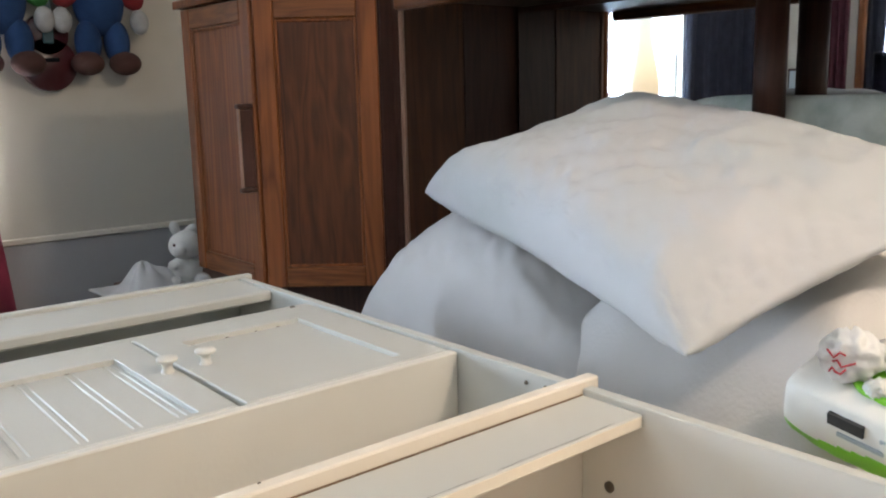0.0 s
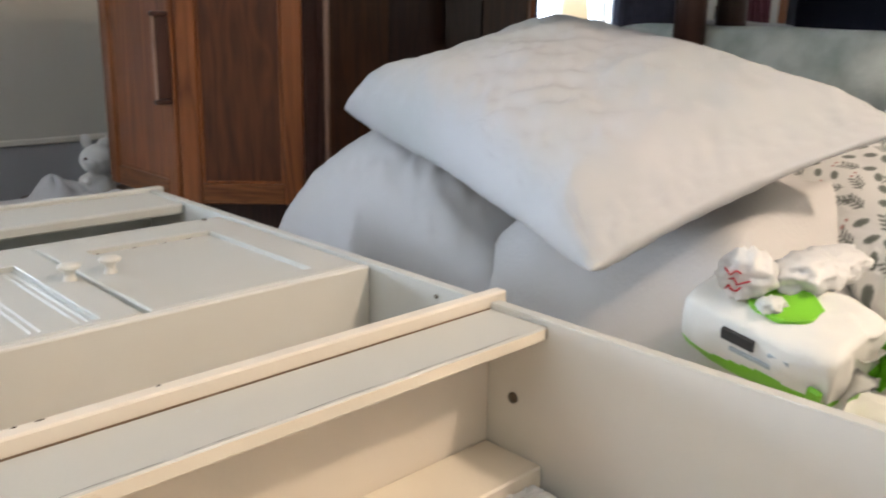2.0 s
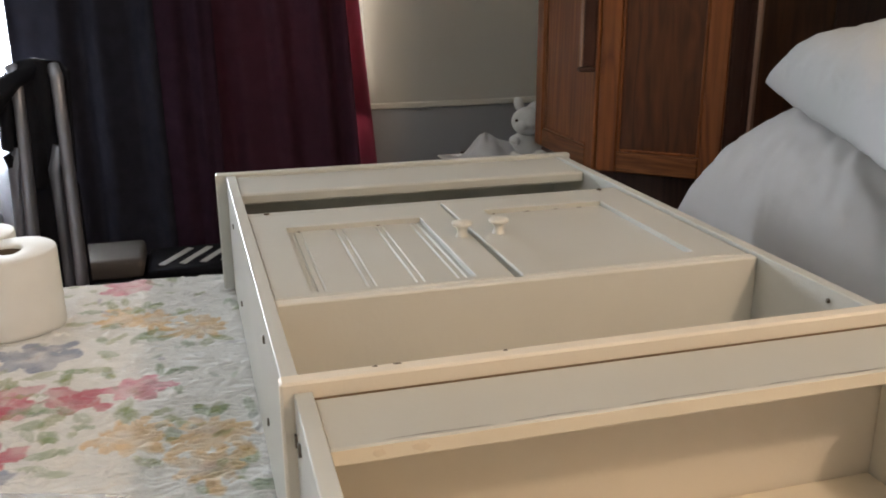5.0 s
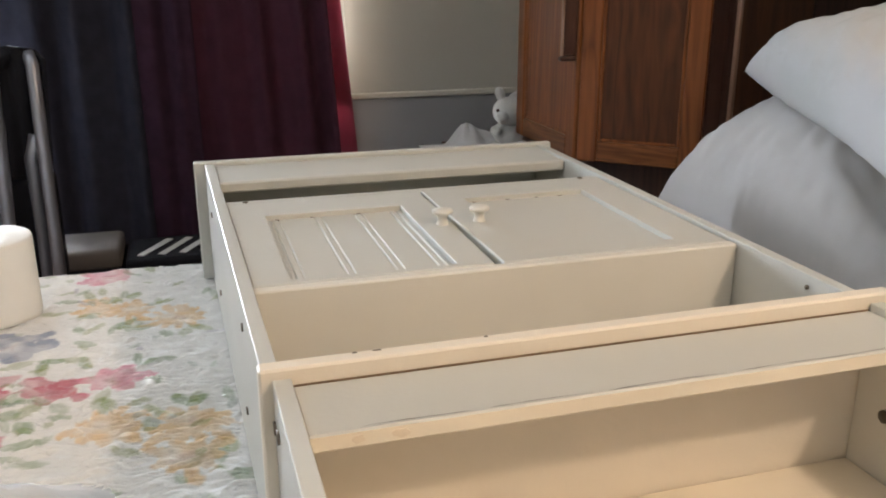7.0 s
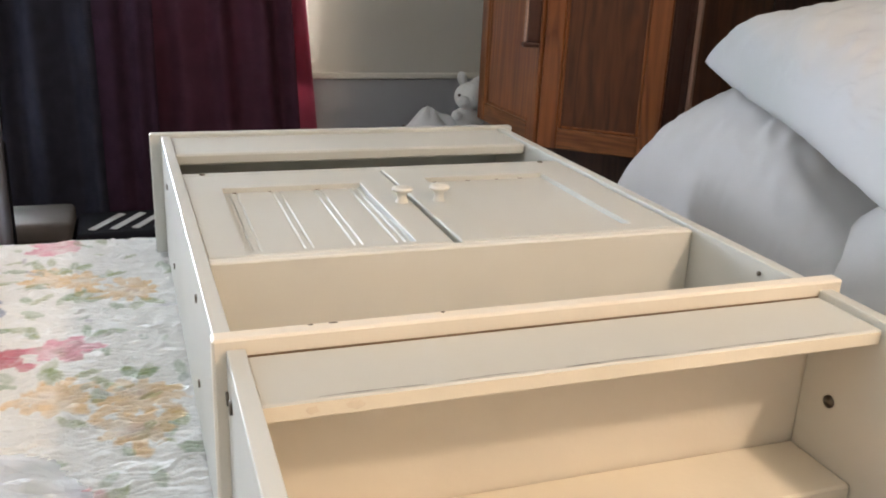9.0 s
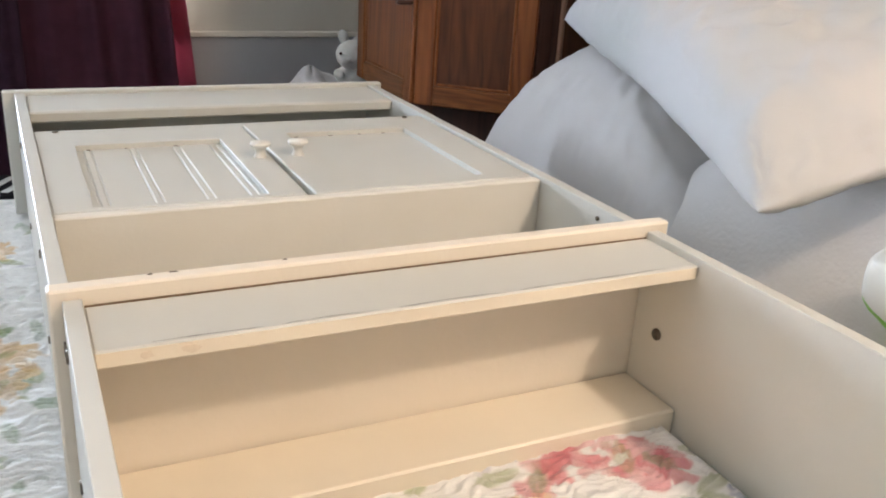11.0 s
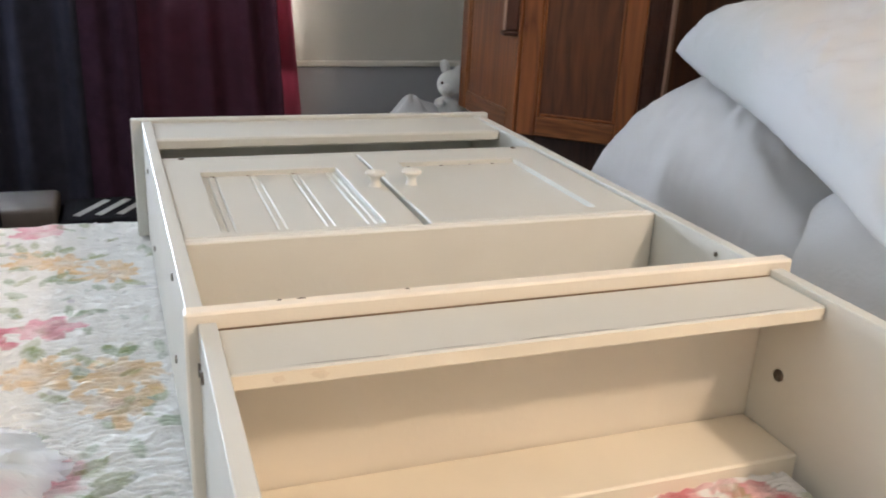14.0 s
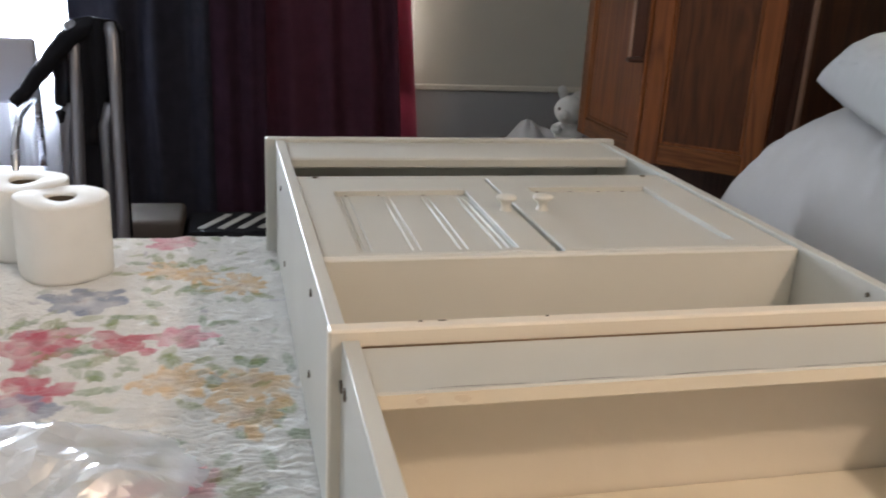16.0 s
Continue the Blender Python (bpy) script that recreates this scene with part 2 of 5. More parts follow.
def cyl(bm, a, b, r, n=16, r2=None):
    a, b = Vector(a), Vector(b)
    d = b - a
    m = Matrix.Translation((a + b) / 2) @ d.to_track_quat("Z", "Y").to_matrix().to_4x4()
    bmesh.ops.create_cone(bm, cap_ends=True, segments=n, radius1=r, radius2=r if r2 is None else r2, depth=d.length, matrix=m)


def tube(bm, pts, r, n=8):
    """A bent tube through the points."""
    pts = [Vector(p) for p in pts]
    rings = []
    for i, p in enumerate(pts):
        d = (pts[min(i + 1, len(pts) - 1)] - pts[max(i - 1, 0)]).normalized()
        q = d.to_track_quat("Z", "Y")
        rings.append([bm.verts.new(p + q @ Vector((r * math.cos(2 * math.pi * k / n), r * math.sin(2 * math.pi * k / n), 0))) for k in range(n)])
    for a, b in zip(rings, rings[1:]):
        for k in range(n):
            bm.faces.new((a[k], a[(k + 1) % n], b[(k + 1) % n], b[k]))
    bm.faces.new(rings[0][::-1])
    bm.faces.new(rings[-1])


def ellipsoid(bm, c, r, m=None, u=20, v=12, index=0):
    out = bmesh.ops.create_uvsphere(bm, u_segments=u, v_segments=v, radius=1)
    t = Matrix.Translation(c) @ (m if m is not None else Matrix()) @ Matrix.Diagonal((*r, 1))
    bmesh.ops.transform(bm, matrix=t, verts=out["verts"])
    for f in {f for w in out["verts"] for f in w.link_faces}:
        f.material_index = index


def lathe(bm, profile, c=(0, 0, 0), n=24, m=None):
    """Turned shape from (radius, height) pairs."""
    rings = []
    made = []
    for r, z in profile:
        ring = [bm.verts.new((c[0] + r * math.cos(2 * math.pi * k / n), c[1] + r * math.sin(2 * math.pi * k / n), c[2] + z)) for k in range(n)]
        rings.append(ring)
        made += ring
    for a, b in zip(rings, rings[1:]):
        for k in range(n):
            bm.faces.new((a[k], a[(k + 1) % n], b[(k + 1) % n], b[k]))
    if profile[0][0] > 1e-4:
        bm.faces.new(rings[0][::-1])
    if profile[-1][0] > 1e-4:
        bm.faces.new(rings[-1])
    if m is not None:
        bmesh.ops.transform(bm, matrix=m, verts=made)


def finish(ob, bm, materials, smooth):
    bmesh.ops.recalc_face_normals(bm, faces=bm.faces)
    bm.to_mesh(ob.data)
    bm.free()
    for k in (materials if isinstance(materials, (list, tuple)) else [materials]):
        ob.data.materials.append(k)
    if smooth:
        for p in ob.data.polygons:
            p.use_smooth = True
    return ob


def empty(name, loc, label, category, group="", kind=""):
    ob = new(name)
    ob.location = loc
    ob.empty_display_size = 0.05
    return tagged(ob, label, category, group, kind)


def part(name, bm, material, parent, label="", smooth=False):
    """One mesh under a thing or a part, drawn in world coordinates."""
    ob = finish(new(name, bpy.data.meshes.new(name)), bm, material, smooth)
    ob.parent = parent
    base = Matrix.Translation(parent.location)
    up = parent.parent
    while up:
        base = Matrix.Translation(up.location) @ up.matrix_parent_inverse @ base if up.type == 'EMPTY' else base
        up = up.parent
    ob.matrix_parent_inverse = base.inverted() if parent.type == 'EMPTY' else Matrix()
    if label:
        ob["label"] = label
    return ob


def thing(name, bm, material, label, category, group="", kind="", smooth=False):
    ob = finish(new(name, bpy.data.meshes.new(name)), bm, material, smooth)
    return tagged(ob, label, category, group, kind)


def grid_mesh(name, X, Y, Z, material, colors=None, smooth=True):
    """A sheet from arrays of coordinates."""
    h, w = X.shape
    me = bpy.data.meshes.new(name)
    co = np.stack([X, Y, Z], -1).reshape(-1, 3)
    i = np.arange(h * w).reshape(h, w)
    q = np.stack([i[:-1, :-1], i[:-1, 1:], i[1:, 1:], i[1:, :-1]], -1).reshape(-1, 4)
    me.vertices.add(len(co))
    me.vertices.foreach_set("co", co.astype(np.float32).ravel())
    me.loops.add(q.size)
    me.loops.foreach_set("vertex_index", q.astype(np.int32).ravel())
    me.polygons.add(len(q))
    me.polygons.foreach_set("loop_start", np.arange(0, q.size, 4, dtype=np.int32))
    me.update(calc_edges=True)
    me.validate()
    if smooth:
        me.polygons.foreach_set("use_smooth", np.ones(len(q), dtype=bool))
    if colors is not None:
        layer = me.color_attributes.new("print", 'FLOAT_COLOR', 'POINT')
        layer.data.foreach_set("color", colors.astype(np.float32).ravel())
    me.materials.append(material)
    return new(name, me)


def value_noise(X, Y, scale, seed):
    """Smooth random field on arrays."""
    r = np.random.RandomState(seed).rand(128, 128)
    x, y = X * scale + 40.3, Y * scale + 37.7
    xi, yi = np.floor(x).astype(int), np.floor(y).astype(int)
    fx, fy = x - xi, y - yi
    fx, fy = fx * fx * (3 - 2 * fx), fy * fy * (3 - 2 * fy)
    g = lambda a, b: r[a % 128, b % 128]
    return (g(xi, yi) * (1 - fx) + g(xi + 1, yi) * fx) * (1 - fy) + (g(xi, yi + 1) * (1 - fx) + g(xi + 1, yi + 1) * fx) * fy


# ---- the room ----
ROOM_X0, ROOM_X1, ROOM_Y0, CEIL_Z = -2.40, 1.80, -2.30, 2.45
BED_Z = 0.640


def structure(name, boxes, material, label, category):
    bm = bmesh.new()
    for b in boxes:
        box(bm, *b)
    return thing(name, bm, material, label, category, kind="structure")


structure("floor", [(ROOM_X0 - 0.1, ROOM_X1 + 0.1, ROOM_Y0 - 0.1, WALL_Y + 0.12, -0.1, 0)], FLOOR, "dark wooden bedroom floor in shade", "floor")
structure("ceiling", [(ROOM_X0 - 0.1, ROOM_X1 + 0.1, ROOM_Y0 - 0.1, WALL_Y + 0.12, CEIL_Z, CEIL_Z + 0.1)], CEIL, "plain white bedroom ceiling", "ceiling")
WT = 0.12
structure("wall_north", [
    (ROOM_X0, WIN_X0, WALL_Y, WALL_Y + WT, 0.68, CEIL_Z), (WIN_X1, ROOM_X1, WALL_Y, WALL_Y + WT, 0.68, CEIL_Z),
    (WIN_X0, WIN_X1, WALL_Y, WALL_Y + WT, WIN_Z1, CEIL_Z)], WALL, "cream painted wall with a wide window", "wall")
structure("wall_north_wainscot", [(ROOM_X0, ROOM_X1, WALL_Y - 0.004, WALL_Y + WT, 0, 0.68)], WAINSCOT, "grey painted lower wall below the chair rail", "wall")
structure("wall_east", [(ROOM_X1, ROOM_X1 + WT, ROOM_Y0, WALL_Y, 0, CEIL_Z)], WALL, "cream wall behind the headboard", "wall")
structure("wall_west", [(ROOM_X0 - WT, ROOM_X0, ROOM_Y0, WALL_Y, 0, CEIL_Z)], WALL, "cream wall facing the headboard", "wall")
structure("wall_south", [(ROOM_X0, ROOM_X1, ROOM_Y0 - WT, ROOM_Y0, 0, CEIL_Z)], WALL, "plain cream wall", "wall")
bm = bmesh.new()
box(bm, WIN_X1 + 0.002, ROOM_X1, WALL_Y - 0.016, WALL_Y - 0.002, 0.672, 0.694, 0.004)
thing("trim", bm, TRIM, "thin cream chair rail on the wall", "trim", kind="structure")

# window with frame, sill and panes
win = empty("window_1", (-0.57, WALL_Y, WIN_Z0), "wide white framed window, bright daylight outside", "window", kind="structure")
bm = bmesh.new()
for x in (WIN_X0, -0.52, 0.12, WIN_X1 - 0.05):
    box(bm, x, x + 0.05, WALL_Y + 0.04, WALL_Y + 0.09, WIN_Z0 + 0.02, WIN_Z1, 0.004)
box(bm, WIN_X0 + 0.05, WIN_X1 - 0.05, WALL_Y + 0.042, WALL_Y + 0.088, WIN_Z1 - 0.05, WIN_Z1, 0.004)
part("window_frame", bm, TRIM, win)
bm = bmesh.new()
box(bm, WIN_X0, WIN_X1, WALL_Y + 0.002, WALL_Y + 0.11, WIN_Z0 - 0.008, WIN_Z0 + 0.018, 0.004)
part("window_sill", bm, TRIM, win)
for x, x2 in ((WIN_X0, -0.52), (-0.52, 0.12), (0.12, WIN_X1 - 0.05)):
    bm = bmesh.new()
    box(bm, x + 0.051, x2 - 0.001, WALL_Y + 0.062, WALL_Y + 0.066, WIN_Z0 + 0.019, WIN_Z1 - 0.051)
    part("pane", bm, GLASS, win).visible_shadow = False


def drape(name, x0, x1, y, z0, z1, folds, depth, material, label, seed, lean=0.0, gather=0.0):
    nx, nz = max(60, folds * 14), 40
    u, v = np.meshgrid(np.linspace(0, 1, nx), np.linspace(0, 1, nz))
    rs = np.random.RandomState(seed)
    ph = rs.rand(6) * 6.28
    fold = np.sin(2 * np.pi * folds * u + ph[0] + 0.7 * np.sin(5 * u + ph[1])) * 0.7 + 0.3 * np.sin(2 * np.pi * folds * 1.73 * u + ph[2] + v * 1.2)
    fold *= 0.65 + 0.35 * np.sin(3.1 * u + ph[3] + 1.3 * v)
    X = x0 + (x1 - x0) * u + lean * v * u + gather * np.exp(-((v - 0.45) / 0.1) ** 2) * (0.5 - u)
    Y = y + depth * fold + 0.006 * np.sin(7 * v + 9 * u + ph[4])
    Z = z0 + (z1 - z0) * v
    ob = grid_mesh(name, X, Y, Z, material)
    so = ob.modifiers.new("thickness", 'SOLIDIFY')
    so.thickness = 0.0025
    return tagged(ob, label, "curtain")


rail = empty("curtain_rod", (-0.6, WALL_Y - 0.11, 2.2), "dark metal curtain rod above the window", "curtain rod")
bm = bmesh.new()
cyl(bm, (-2.0, WALL_Y - 0.11, 2.2), (0.95, WALL_Y - 0.11, 2.2), 0.012, 12)
part("rod", bm, STEEL, rail, smooth=True)
for x in (-1.9, -0.5, 0.85):
    bm = bmesh.new()
    box(bm, x - 0.01, x + 0.01, WALL_Y - 0.12, WALL_Y, 2.19, 2.21)
    part("bracket", bm, STEEL, rail)
# Added strip: plum stands for the red curtain darkening towards the navy.
drape("curtain", -0.02, 0.17, WALL_Y - 0.19, 0.03, 2.2, 2, 0.03, PLUM, "added dark plum strip blending the navy curtain into the red", 12)
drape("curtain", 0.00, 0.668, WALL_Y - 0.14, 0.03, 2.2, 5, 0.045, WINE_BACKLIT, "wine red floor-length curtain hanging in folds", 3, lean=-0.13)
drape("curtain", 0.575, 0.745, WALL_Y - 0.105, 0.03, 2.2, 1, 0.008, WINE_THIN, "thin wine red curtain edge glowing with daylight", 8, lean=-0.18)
# White sheet added behind the curtain edge to bounce daylight onto the wall.
drape("curtain_bounce_sheet", 0.52, 0.695, WALL_Y - 0.055, 0.71, 2.2, 2, 0.008, BOUNCE_CLOTH, "added white sheet behind the curtain edge that bounces daylight onto the wall", 9, lean=-0.06)
drape("curtain", -0.44, 0.02, WALL_Y - 0.16, 0.03, 2.2, 3, 0.045, NAVY, "dark navy floor-length curtain beside the red one", 4)
drape("curtain", -2.05, -1.14, WALL_Y - 0.14, 0.03, 2.2, 8, 0.03, NAVY, "dark navy curtain drawn to the window's end", 5)
drape("curtain", -0.66, -0.42, WALL_Y - 0.07, 0.25, 2.2, 4, 0.022, SHEER, "white sheer curtain lit from behind", 6)
drape("curtain", -1.16, -0.92, WALL_Y - 0.07, 0.25, 2.2, 4, 0.022, SHEER, "white sheer curtain gathered and lit from behind", 7, gather=0.15)

# ---- bed ----
bed = empty("bed", (0.2, 0.3, 0), "wide bed with a deep mattress", "bed")
bm = bmesh.new()
box(bm, -0.75, 1.52, -0.55, 1.513, 0.30, BED_Z - 0.022, 0.05, seg=4)
part("mattress", bm, SHEET, bed, smooth=True)
bm = bmesh.new()
box(bm, -0.72, 1.50, -0.52, 1.47, 0.08, 0.298, 0.01)
part("bed_base", bm, DARKWOOD, bed)
for x in (-0.66, 1.42):
    for y in (-0.46, 1.41):
        bm = bmesh.new()
        box(bm, x - 0.04, x + 0.04, y - 0.04, y + 0.04, 0, 0.08)
        part("leg", bm, DARKWOOD, bed)


def quilt():
    """Stippled quilt with a watercolour flower print; the stitching is real relief, its hollows also darkened in
    colour.
    """
    sx, sy = 0.0030, 0.0015
    xs, ys = np.arange(-0.74, 0.80, sx), np.arange(-0.10, 1.528, sy)
    X, Y = np.meshgrid(xs, ys)
    warp = 0.012 * (value_noise(X, Y, 9, 1) - 0.5)
    wx, wy = X + 0.5 * warp, Y + 0.016 * (value_noise(X, Y, 24, 2) - 0.5) + 0.008 * (value_noise(X, Y, 62, 6) - 0.5)
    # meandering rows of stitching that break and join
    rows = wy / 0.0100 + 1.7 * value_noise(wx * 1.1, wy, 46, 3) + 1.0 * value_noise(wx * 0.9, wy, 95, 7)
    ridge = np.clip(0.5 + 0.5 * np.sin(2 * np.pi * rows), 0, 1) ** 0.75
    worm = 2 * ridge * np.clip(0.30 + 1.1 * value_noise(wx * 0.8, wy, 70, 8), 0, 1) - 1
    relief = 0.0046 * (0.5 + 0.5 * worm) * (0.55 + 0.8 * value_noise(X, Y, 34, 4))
    Z = BED_Z + relief + 0.006 * (value_noise(X, Y, 6, 5) - 0.5)
    # it puffs up between the cabinet's legs
    Z += 0.017 * np.clip((X - 0.165) / 0.05, 0, 1) * np.clip((0.70 - X) / 0.02, 0, 1) * np.clip((0.56 - Y) / 0.03, 0, 1)
    # the far and side edges fall over the mattress
    edge = np.clip((Y - 1.483) / 0.045, 0, 1)
    Z -= 0.05 * edge ** 2
    C = np.ones(X.shape + (4,)) * np.array([0.82, 0.81, 0.785, 1])
    rs = np.random.RandomState(12)

    def blossom(cx, cy, r, col, petals, turn):
        s = np.s_[max(0, int((cy - r * 1.5 - ys[0]) / sy)):int((cy + r * 1.5 - ys[0]) / sy), max(0, int((cx - r * 1.5 - xs[0]) / sx)):int((cx + r * 1.5 - xs[0]) / sx)]
        x, y = X[s] - cx, Y[s] - cy
        if x.size == 0:
            return
        wob = 0.030 * (value_noise(X[s], Y[s], 38, 21) - 0.5) + 0.012 * (value_noise(X[s], Y[s], 110, 25) - 0.5)
        th, d = np.arctan2(y, x) + turn, np.hypot(x, y) + wob
        rim = r * (0.62 + 0.38 * np.abs(np.cos(petals / 2 * th)))
        wash = np.clip((rim - d) / 0.004, 0, 1)
        tone = 0.32 + 0.75 * value_noise(X[s], Y[s], 55, 22) + 0.35 * (d / r - 0.5)
        a = (np.clip(wash * tone, 0, 1) * 0.85)[..., None]
        C[s][..., :3] = C[s][..., :3] * (1 - a) + np.array(col) * a
        veins = np.clip(1 - np.abs(np.sin(petals / 2 * th)) * d / 0.0025, 0, 1) * wash * 0.35
        C[s][..., :3] *= 1 - veins[..., None] * np.array([0.3, 0.5, 0.5])

    def leaf(cx, cy, l, w, turn, col):
        s = np.s_[max(0, int((cy - l - ys[0]) / sy)):int((cy + l - ys[0]) / sy), max(0, int((cx - l - xs[0]) / sx)):int((cx + l - xs[0]) / sx)]
        x, y = X[s] - cx, Y[s] - cy
        if x.size == 0:
            return
        p, q = x * math.cos(turn) + y * math.sin(turn), -x * math.sin(turn) + y * math.cos(turn)
        half = w * np.clip(1 - (p / l) ** 2, 0, 1)
        a = np.clip((half - np.abs(q)) / 0.003, 0, 1) * (0.5 + 0.5 * value_noise(X[s], Y[s], 60, 23)) * (1 - 0.4 * np.clip(1 - np.abs(q) / 0.0015, 0, 1))
        a = (a * 0.68)[..., None]
        C[s][..., :3] = C[s][..., :3] * (1 - a) + np.array(col) * a

    rose, pink, gold, blue = (0.56, 0.11, 0.16), (0.72, 0.28, 0.36), (0.76, 0.52, 0.27), (0.26, 0.30, 0.42)
    soft_red = (0.64, 0.20, 0.22)
    olive, leafg = (0.24, 0.29, 0.07), (0.20, 0.30, 0.15)
    # a repeat of the print every 0.42 m along and 0.40 m across
    motif = [(-0.178, 1.046, 0.058, rose, 5), (-0.156, 0.936, 0.042, rose, 5), (-0.062, 1.048, 0.046, rose, 5), (-0.006, 1.062, 0.044, pink, 6), (-0.131, 1.199, 0.056, blue, 6), (-0.030, 1.308, 0.046, gold, 9), (0.014, 1.300, 0.040, gold, 11), (0.083, 1.254, 0.050, gold, 11),
             (-0.012, 0.933, 0.046, gold, 9), (0.090, 0.908, 0.050, gold, 11), (0.085, 0.838, 0.052, gold, 9), (-0.044, 1.444, 0.046, pink, 6), (-0.158, 0.863, 0.060, blue, 6), (0.021, 0.707, 0.034, pink, 5), (-0.026, 0.698, 0.048, rose, 5)]
    for ox in (-0.42, 0.0, 0.42, 0.84):
        for oy in (-0.84, 0.0, 0.84):
            for cx, cy, r, col, n in motif:
                jx, jy = rs.uniform(-0.012, 0.012, 2)
                if not (-0.85 < cx + ox < 0.9):
                    continue
                blossom(cx + ox + jx, cy + oy + jy, r * rs.uniform(0.9, 1.1), col, n, rs.uniform(0, 6))
                if col is rose:
                    blossom(cx + ox + jx, cy + oy + jy, r * 0.6, rose, 5, rs.uniform(0, 6))
                for k in range(rs.randint(5, 10)):
                    t = rs.uniform(0, 6.28)
                    d = r * rs.uniform(1.15, 1.9)
                    leaf(cx + ox + d * math.cos(t), cy + oy + d * math.sin(t), rs.uniform(0.016, 0.030), rs.uniform(0.007, 0.012), t + rs.uniform(-0.8, 0.8), olive if rs.rand() < 0.5 else leafg)
    for k in range(700):
        cx, cy = rs.uniform(-0.75, 0.8), rs.uniform(-0.1, 1.5)
        leaf(cx, cy, rs.uniform(0.008, 0.02), rs.uniform(0.004, 0.008), rs.uniform(0, 6.28), (olive, leafg, (0.30, 0.36, 0.30), (0.45, 0.42, 0.5))[rs.randint(4)])
    # inside the cabinet's open end
    for cx, cy, r, col, n in [(0.535, 0.497, 0.034, soft_red, 4), (0.578, 0.490, 0.032, soft_red, 4), (0.632, 0.462, 0.044, soft_red, 5), (0.600, 0.517, 0.024, soft_red, 5), (0.40, 0.46, 0.04, blue, 6)]:
        blossom(cx, cy, r, col, n, 1.0)
        blossom(cx, cy, r * 0.45, col, n, 1.7)
    for cx, cy, t in ((0.612, 0.490, 1.2), (0.667, 0.430, 0.3), (0.690, 0.472, 2.4), (0.488, 0.507, 0.1)):
        leaf(cx, cy, 0.028, 0.011, t, olive)
        leaf(cx + 0.03, cy - 0.02, 0.024, 0.010, t + 0.9, leafg)
    # Stitching hollows tinted darker than ridges: shade put into the print colour.
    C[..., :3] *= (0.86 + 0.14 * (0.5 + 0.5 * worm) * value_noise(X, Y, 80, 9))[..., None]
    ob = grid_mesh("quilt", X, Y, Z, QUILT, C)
    return tagged(ob, "white stippled quilt with watercolour flower print on the bed", "quilt")


quilt()


def cloth_sheet():
    """Rumpled white sheet beside the cabinet."""
    X, Y = np.meshgrid(np.linspace(0.745, 1.50, 160), np.linspace(-0.45, 1.49, 300))
    Z = BED_Z + 0.012 + 0.035 * value_noise(X, Y, 4, 31) * np.clip((X - 0.745) / 0.08, 0, 1) + 0.012 * value_noise(X + 0.3 * Y, Y, 14, 32)
    folds = np.sin((Y * 0.9 + X * 0.5) * 38 + 4 * value_noise(X, Y, 5, 33))
    Z += 0.005 * folds * value_noise(X, Y, 3, 34)
    # pushed up into a slope under the pillows
    a = np.clip((X - 0.80) / 0.20, 0, 1)
    a2 = np.clip((X - 0.94) / 0.42, 0, 1)
    c = np.clip((Y - 0.345) / 0.14, 0, 1)
    e = np.clip((1.08 - Y) / 0.34, 0, 1)
    rise = (a * a * (3 - 2 * a) * 0.72 + 0.28 * a2) * c * c * (3 - 2 * c) * e * e * (3 - 2 * e)
    Z += 0.27 * rise + 0.010 * rise * np.sin((X * 0.8 - Y * 1.1) * 24 + 3 * value_noise(X, Y, 4, 35))
    ob = grid_mesh("bed_sheet", X, Y, Z, SHEET)
    return tagged(ob, "rumpled white bed sheet", "bed sheet")


cloth_sheet()


